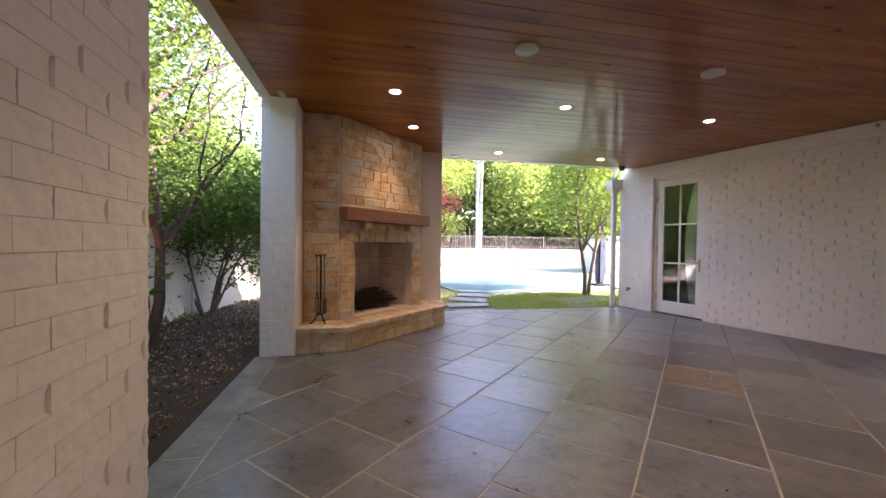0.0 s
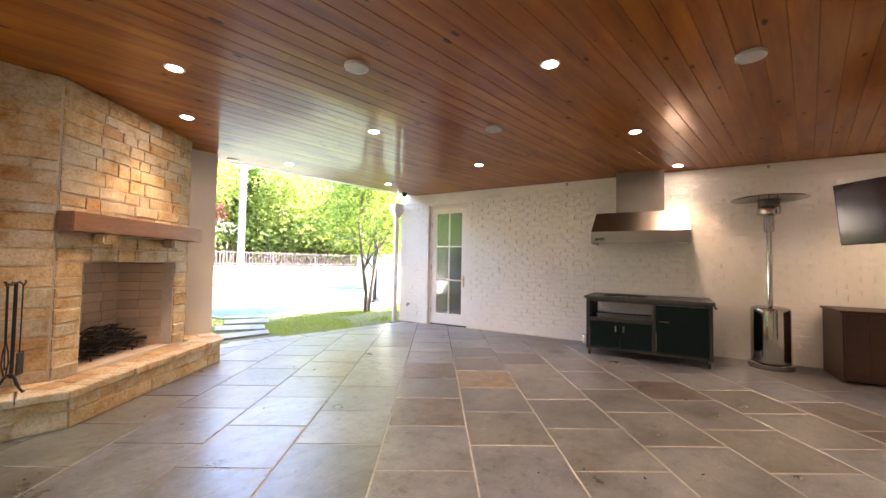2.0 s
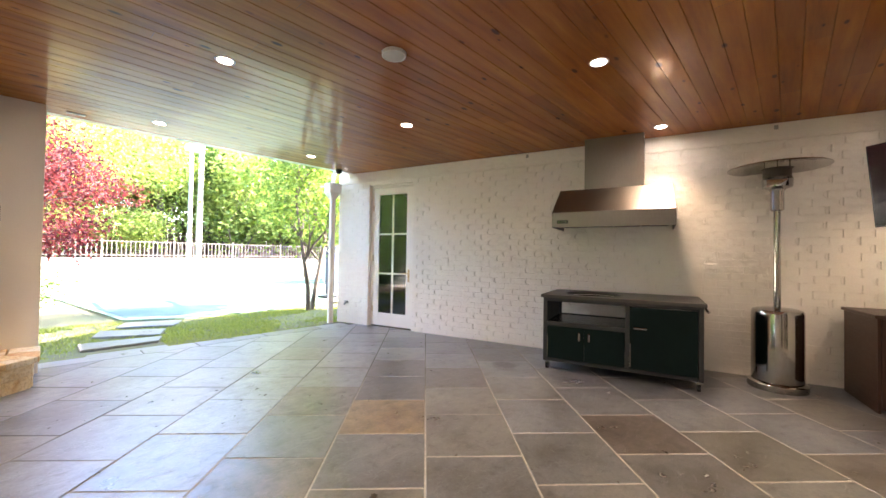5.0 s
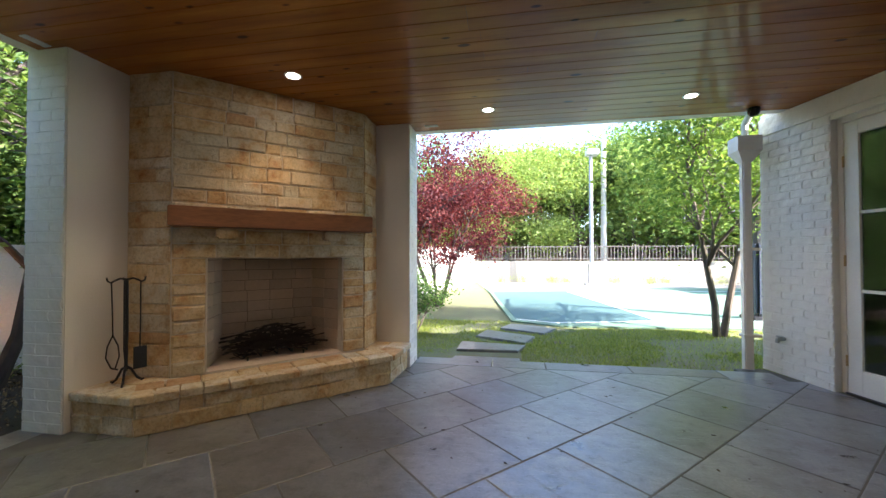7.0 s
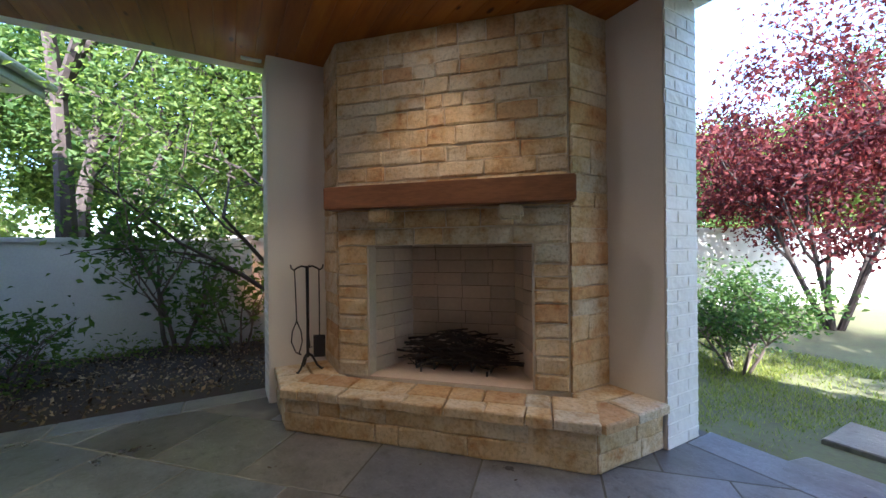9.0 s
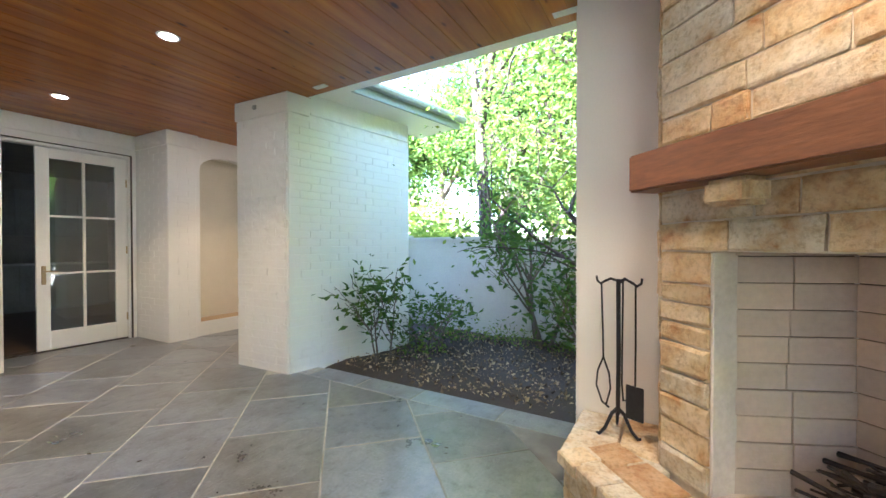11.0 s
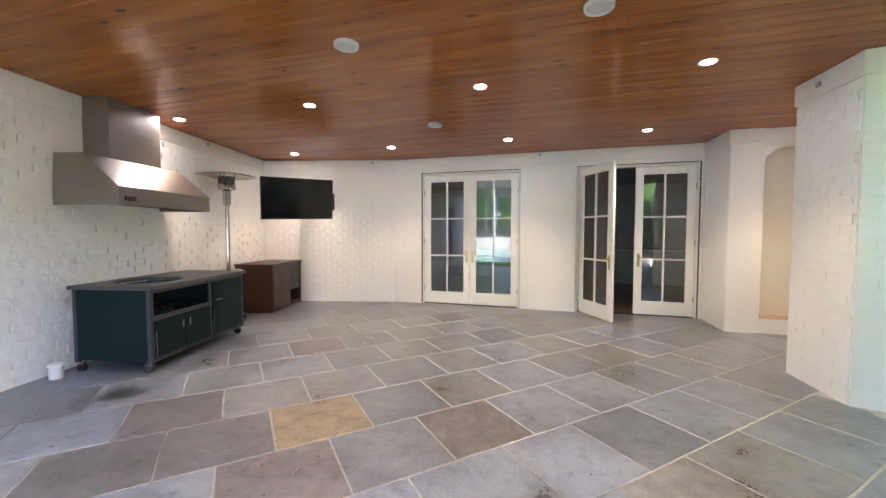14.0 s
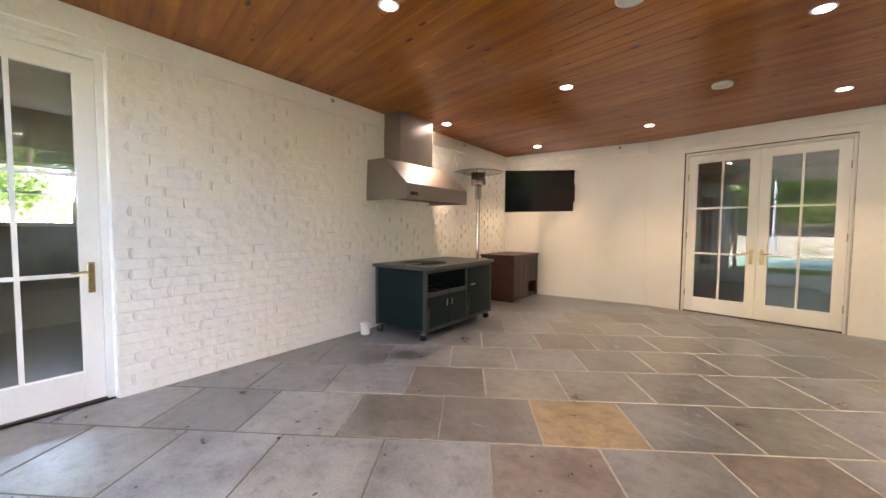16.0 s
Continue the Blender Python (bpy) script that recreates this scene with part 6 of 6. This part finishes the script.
def lawn():
    me, rr = Mesh(), random.Random(10)
    n_ = 0
    while n_ < 75000:
        x, y = rr.uniform(-0.6, 9.0), rr.uniform(6.95, 9.9)
        if x > 2.6 and y > 9.35 + (x - 3.5) * 0.087:
            continue
        if y > 9.0 and x < 2.6 and rr.random() < 0.3:
            continue
        if noise.noise((x * 0.9, y * 0.9, 5)) + 0.25 * noise.noise((x * 5, y * 5, 1)) < -0.18 and rr.random() < 0.85:
            continue
        if 1.85 < x < 3.4 and any(a0 < x < a1 and b0 < y < b1 for a0, a1, b0, b1 in ((1.88, 2.75, 6.9, 7.9), (2.15, 2.95, 8.1, 8.7), (2.5, 3.3, 8.85, 9.35))):
            continue
        h, w, az = rr.uniform(0.02, 0.06), rr.uniform(0.003, 0.006), rr.uniform(0, math.tau)
        c, s = math.cos(az), math.sin(az)
        k = len(me.v)
        me.v += [(x - w * s, y + w * c, -0.065), (x + w * s, y - w * c, -0.065), (x + c * h * 0.7, y + s * h * 0.7, -0.065 + h)]
        me.f.append((k, k + 1, k + 2))
        n_ += 1
    return me


GRASS = leaf_mat("grass_blades", (0.14, 0.20, 0.038), (0.36, 0.38, 0.09), 0.45)
o = lawn().part("grass", GRASS)
tagged(o, "short patchy green lawn grass", "grass", kind="stuff")

def floor_bits():
    me, rr = Mesh(), random.Random(14)
    for _ in range(230):
        x, y = rr.uniform(-0.6, 6.2), rr.uniform(-1.0, 6.8) if rr.random() < 0.5 else rr.uniform(3.5, 6.85)
        if x > 5.2 - (y - 6.5) * 0.23 or (x < 1.7 and y > x + 4.2):
            continue
        k, n_, sz = len(me.v), 6, rr.choice((0.005, 0.006, 0.008, 0.011, 0.017))
        az = rr.uniform(0, math.tau)
        for i in range(n_):
            a_ = math.tau * i / n_
            u_, v_ = math.cos(a_) * sz * rr.uniform(0.8, 1.2), math.sin(a_) * sz * rr.uniform(0.4, 0.7)
            me.v.append((x + u_ * math.cos(az) - v_ * math.sin(az), y + u_ * math.sin(az) + v_ * math.cos(az), 0.0035 + rr.uniform(0, 0.003)))
        me.f.append(tuple(range(k, k + n_)))
    return me


BITS = leaf_mat("dry_leaf_bits", (0.035, 0.03, 0.022), (0.10, 0.08, 0.05), 0.05)
o = floor_bits().part("leaf_bits", BITS)
tagged(o, "small dark dry leaf bits scattered on the flags", "leaf bits", kind="stuff")

# uplight in the bed
upl = thing("garden_uplight", pose(-2.28, 4.78, 0.0), "small bronze garden uplight, switched on", "garden light")
Mesh().tube([(0, 0, -0.05), (0, 0, 0.05)], 0.012, 8).part("stake", IRON, upl)
Mesh().lathe([(0.03, 0.05), (0.04, 0.06), (0.045, 0.13), (0.04, 0.13), (0.02, 0.08)], 14).part("housing", IRON, upl, smooth=True)
Mesh().lathe([(0.001, 0.122), (0.038, 0.122), (0.038, 0.124), (0.001, 0.124)], 14).part("lens", glow_mat("amber_lens", (1.0, 0.55, 0.2), 25.0), upl, "glowing amber lens")
li = bpy.data.lights.new("uplight", "SPOT")
li.energy, li.color, li.spot_size, li.spot_blend, li.shadow_soft_size = 10.0, (1.0, 0.45, 0.18), radians(110), 0.8, 0.03
lo = new("uplight", li)
lo.matrix_world = look((-2.28, 4.78, 0.14), (-2.75, 5.0, 0.9))

# ---- pieces: stones, flags, bricks ----
stonework(fireplace, FIRE_LEN, HEARTH_TOP, BOX[3], [BOX], 101, LIME, 0.075, 0.135, depth=0.010, m=F_FIRE, gap=0.005, widths=(0.12, 0.40))
stonework(fireplace, FIRE_LEN, BOX[3], BOX[3] + 0.12, [], 105, LIME, 0.12, 0.1201, depth=0.012, m=F_FIRE, gap=0.005, widths=(0.2, 0.5))
stonework(fireplace, FIRE_LEN, BOX[3] + 0.12, 2.75, [], 106, LIME, 0.08, 0.14, depth=0.010, m=F_FIRE, gap=0.005, widths=(0.12, 0.42))
stonework(fireplace, 0.40, HEARTH_TOP, 2.75, [], 102, LIME, m=wall_frame((-0.462, 4.886), (-0.06, 4.886)))
stonework(fireplace, 0.355, HEARTH_TOP, 2.75, [], 103, LIME, m=wall_frame((1.102, 6.06), (1.102, 6.418)))
for k, (p, q) in enumerate(zip(HE, HE[1:])):
    stonework(fireplace, math.hypot(q[0] - p[0], q[1] - p[1]), 0.0, 0.225, [], 110 + k, LIME, 0.075, 0.13, m=wall_frame(p, q))


def hearth_slabs():
    rr = random.Random(31)
    L = math.hypot(HE[2][0] - HE[1][0], HE[2][1] - HE[1][1])
    fr = wall_frame(HE[1], HE[2])
    for y0, y1 in ((-0.035, 0.105), (0.111, 0.30)):
        x = -0.02
        while x < L - 0.05:
            w = rr.uniform(0.13, 0.30)
            if x + w > L - 0.1:
                w = L + 0.03 - x
            j = lambda: rr.uniform(-0.007, 0.007)
            Mesh().slab([(x + 0.004 + j(), y0 + j()), (x + w - 0.004 + j(), y0 + j()), (x + w - 0.004 + j(), y1), (x + 0.004 + j(), y1)], 0.226, HEARTH_TOP + rr.uniform(-0.003, 0.003), fr, 0.008, 0.008).part("hearth_slab", LIME, fireplace)
            x += w
    for pts in (((-0.476, 4.475), (-0.22, 4.47), (-0.22, 4.70), (-0.476, 4.70)), ((-0.21, 4.47), (0.065, 4.462), (0.15, 4.60), (-0.05, 4.70), (-0.21, 4.70)), ((-0.465, 4.71), (-0.12, 4.71), (-0.05, 4.88), (-0.465, 4.88)), ((-0.11, 4.71), (-0.03, 4.71), (0.10, 4.80), (0.0, 4.92), (-0.04, 4.89)),
                ((1.505, 5.87), (1.515, 6.13), (1.30, 6.13), (1.27, 6.02), (1.40, 5.86)), ((1.515, 6.14), (1.52, 6.415), (1.31, 6.415), (1.30, 6.14)), ((1.11, 6.06), (1.26, 6.02), (1.29, 6.13), (1.30, 6.415), (1.11, 6.415))):
        Mesh().slab(pts, 0.226, HEARTH_TOP + rr.uniform(-0.004, 0.002), None, 0.007, 0.009).part("hearth_slab", LIME, fireplace)


hearth_slabs()


def clip(poly, a, b, c):
    """The part of a polygon where a x + b y <= c."""
    out = []
    for (x0, y0), (x1, y1) in zip(poly, poly[1:] + poly[:1]):
        d0, d1 = a * x0 + b * y0 - c, a * x1 + b * y1 - c
        if d0 <= 0:
            out.append((x0, y0))
        if d0 * d1 < 0:
            t = d0 / (d0 - d1)
            out.append((x0 + (x1 - x0) * t, y0 + (y1 - y0) * t))
    return out


def flag(poly, rr, mat=None, west=False):
    if not west:
        flag(poly, rr, mat, True)
    for a, b, c in ((1, 0, -0.626), (-1, 0, 2.38), (0, 1, 0.99), (0, -1, 0.655)) if west else ((0, 1, 6.60), (0, -1, 1.40), (-1, 0, 0.62), (1, 0.2352, CORNER[0] + CORNER[1] * 0.2352 + 0.02), (0.264, -0.966, 2.55)):
        poly = clip(poly, a, b, c)
        if len(poly) < 3:
            return
    cx, cy = sum(p[0] for p in poly) / len(poly), sum(p[1] for p in poly) / len(poly)
    if (not west and cx < -0.5 and (cy < -0.62 or 1.0 < cy < 1.6 or cy > 4.5)) or (cx < 1.4 and cy > cx + 5.9) or len(poly) < 3:
        return
    area = abs(sum(p[0] * q[1] - q[0] * p[1] for p, q in zip(poly, poly[1:] + poly[:1]))) / 2
    if area < 0.004:
        return
    o_ = Mesh().slab(poly, -0.03, rr.uniform(-0.0015, 0.0015), None, 0.003, 0.0018).part("flagstone", mat or BLUESTONE, floor)


def flags():
    rr = random.Random(19)
    r2 = math.sqrt(0.5)
    g = 0.0055
    brown = {(0, 4.56), (0, 3.31), (-4, 3.94)}
    for k in range(-12, 9):                      # running bond: each row steps half a flag
        w0, w1 = 0.148 + 0.6165 * k, 0.148 + 0.6165 * (k + 1)
        first_ = 4.56 if k % 2 == 0 else 4.25
        full = [(first_ + 0.6285 * n, first_ + 0.6285 * n + rr.uniform(-0.014, 0.014)) for n in range(-12, 10)]
        for (n0, s0), (n1, s1) in zip(full, full[1:]):
            box_ = [(s0 + g, w0 + g), (s1 - g, w0 + g), (s1 - g, w1 - g), (s0 + g, w1 - g)]
            poly = [((s - w) * r2, (s + w) * r2) for s, w in box_]
            special = BUFF_FLAG if k == -1 and abs(n0 - 4.25) < 0.01 else BROWN_FLAG if any(k == kk and abs(n0 - ss) < 0.02 for kk, ss in brown) else None
            flag(poly, rr, special)
    # border flags along the open edges
    y = 1.90
    while y < 4.45:
        y1 = min(y + rr.choice((0.6, 0.75, 0.9)), 4.47)
        if 4.47 - y1 < 0.25:
            y1 = 4.47
        Mesh().slab([(-0.875, y + 0.004), (-0.629, y + 0.004), (-0.629, y1 - 0.004), (-0.875, y1 - 0.004)], -0.06, rr.uniform(-0.001, 0.001), None, 0.006, 0.004).part("flagstone", BLUESTONE, floor)
        y = y1
    x = 1.505
    while x < 5.25:
        x1 = min(x + rr.choice((0.6, 0.75, 0.9)), 5.34)
        Mesh().slab([(x + 0.004, 6.609), (x1 - 0.004, 6.609), (x1 - 0.004, 6.885), (x + 0.004, 6.885)], -0.06, rr.uniform(-0.001, 0.001), None, 0.006, 0.004).part("flagstone", BLUESTONE, floor)
        x = x1


flags()
brickwork(wall_east, GRILL_LEN - 0.01, 2.56, [SIDE_DOOR, (0.0, SIDE_DOOR[0], -1.0, 3.0)], (1.7, 3.6, 0.6, 2.3), head=0.022, depth=0.0155, seed=3, filled=0.15)
brickwork(wall_east, SIDE_DOOR[0], 2.56, [], (9, 9, 0, 0), head=0.006, bed=0.006, depth=0.009, seed=14, filled=0.85)
brickwork(wall_tv, TV_LEN, 2.56, [], (0, TV_LEN, 0, 2.6), head=0.006, depth=0.005, seed=4, mat=SMOOTH_BRICK)
brickwork(wall_south, BEND[0] + 0.48, 2.56, [D1, D2], (9, 9, 0, 0), head=0.004, depth=0.003, seed=5, mat=SMOOTH_BRICK)
brickwork(wall_pier, 1.02, 2.56, [], (0, 0, 0, 0), head=0.004, depth=0.003, seed=6, mat=SMOOTH_BRICK)
brickwork(wall_pier_north, 0.345, 2.56, [], (0, 0, 0, 0), head=0.004, depth=0.003, seed=7, mat=SMOOTH_BRICK)
brickwork(wall_column_east, 0.725, 2.56, [], (0.0, 0.72, 0.0, 2.5), head=0.016, depth=0.011, seed=8, filled=0.45)
brickwork(wall_column_north, COL_N_LEN, 2.58, [], (0.0, 0.9, 0.0, 2.5), head=0.017, depth=0.0045, bed=0.004, seed=9, z_from=-0.1, mat=SMOOTH_BRICK, filled=0.93)
F_PIER_S = wall_frame((-0.83, 4.44), (-0.478, 4.44))
pb = Mesh().box((0.001, -0.001, 0), (0.349, 0.001, 2.74)).part("brick_backing", PAINT_BRICK, wall_hearth_west, m=F_PIER_S)
brickwork(pb, 0.35, 2.74, [], (0.0, 0.4, 0.0, 2.6), head=0.004, bed=0.008, depth=0.006, seed=12)
F_PIER_E = wall_frame((1.50, 6.42), (1.50, 6.76))
pb = Mesh().box((0.001, -0.001, 0), (0.339, 0.001, 2.74)).part("brick_backing", PAINT_BRICK, wall_hearth_north, m=F_PIER_E)
brickwork(pb, 0.34, 2.74, [], (0.0, 0.4, 0.0, 2.6), head=0.004, bed=0.008, depth=0.006, seed=13)
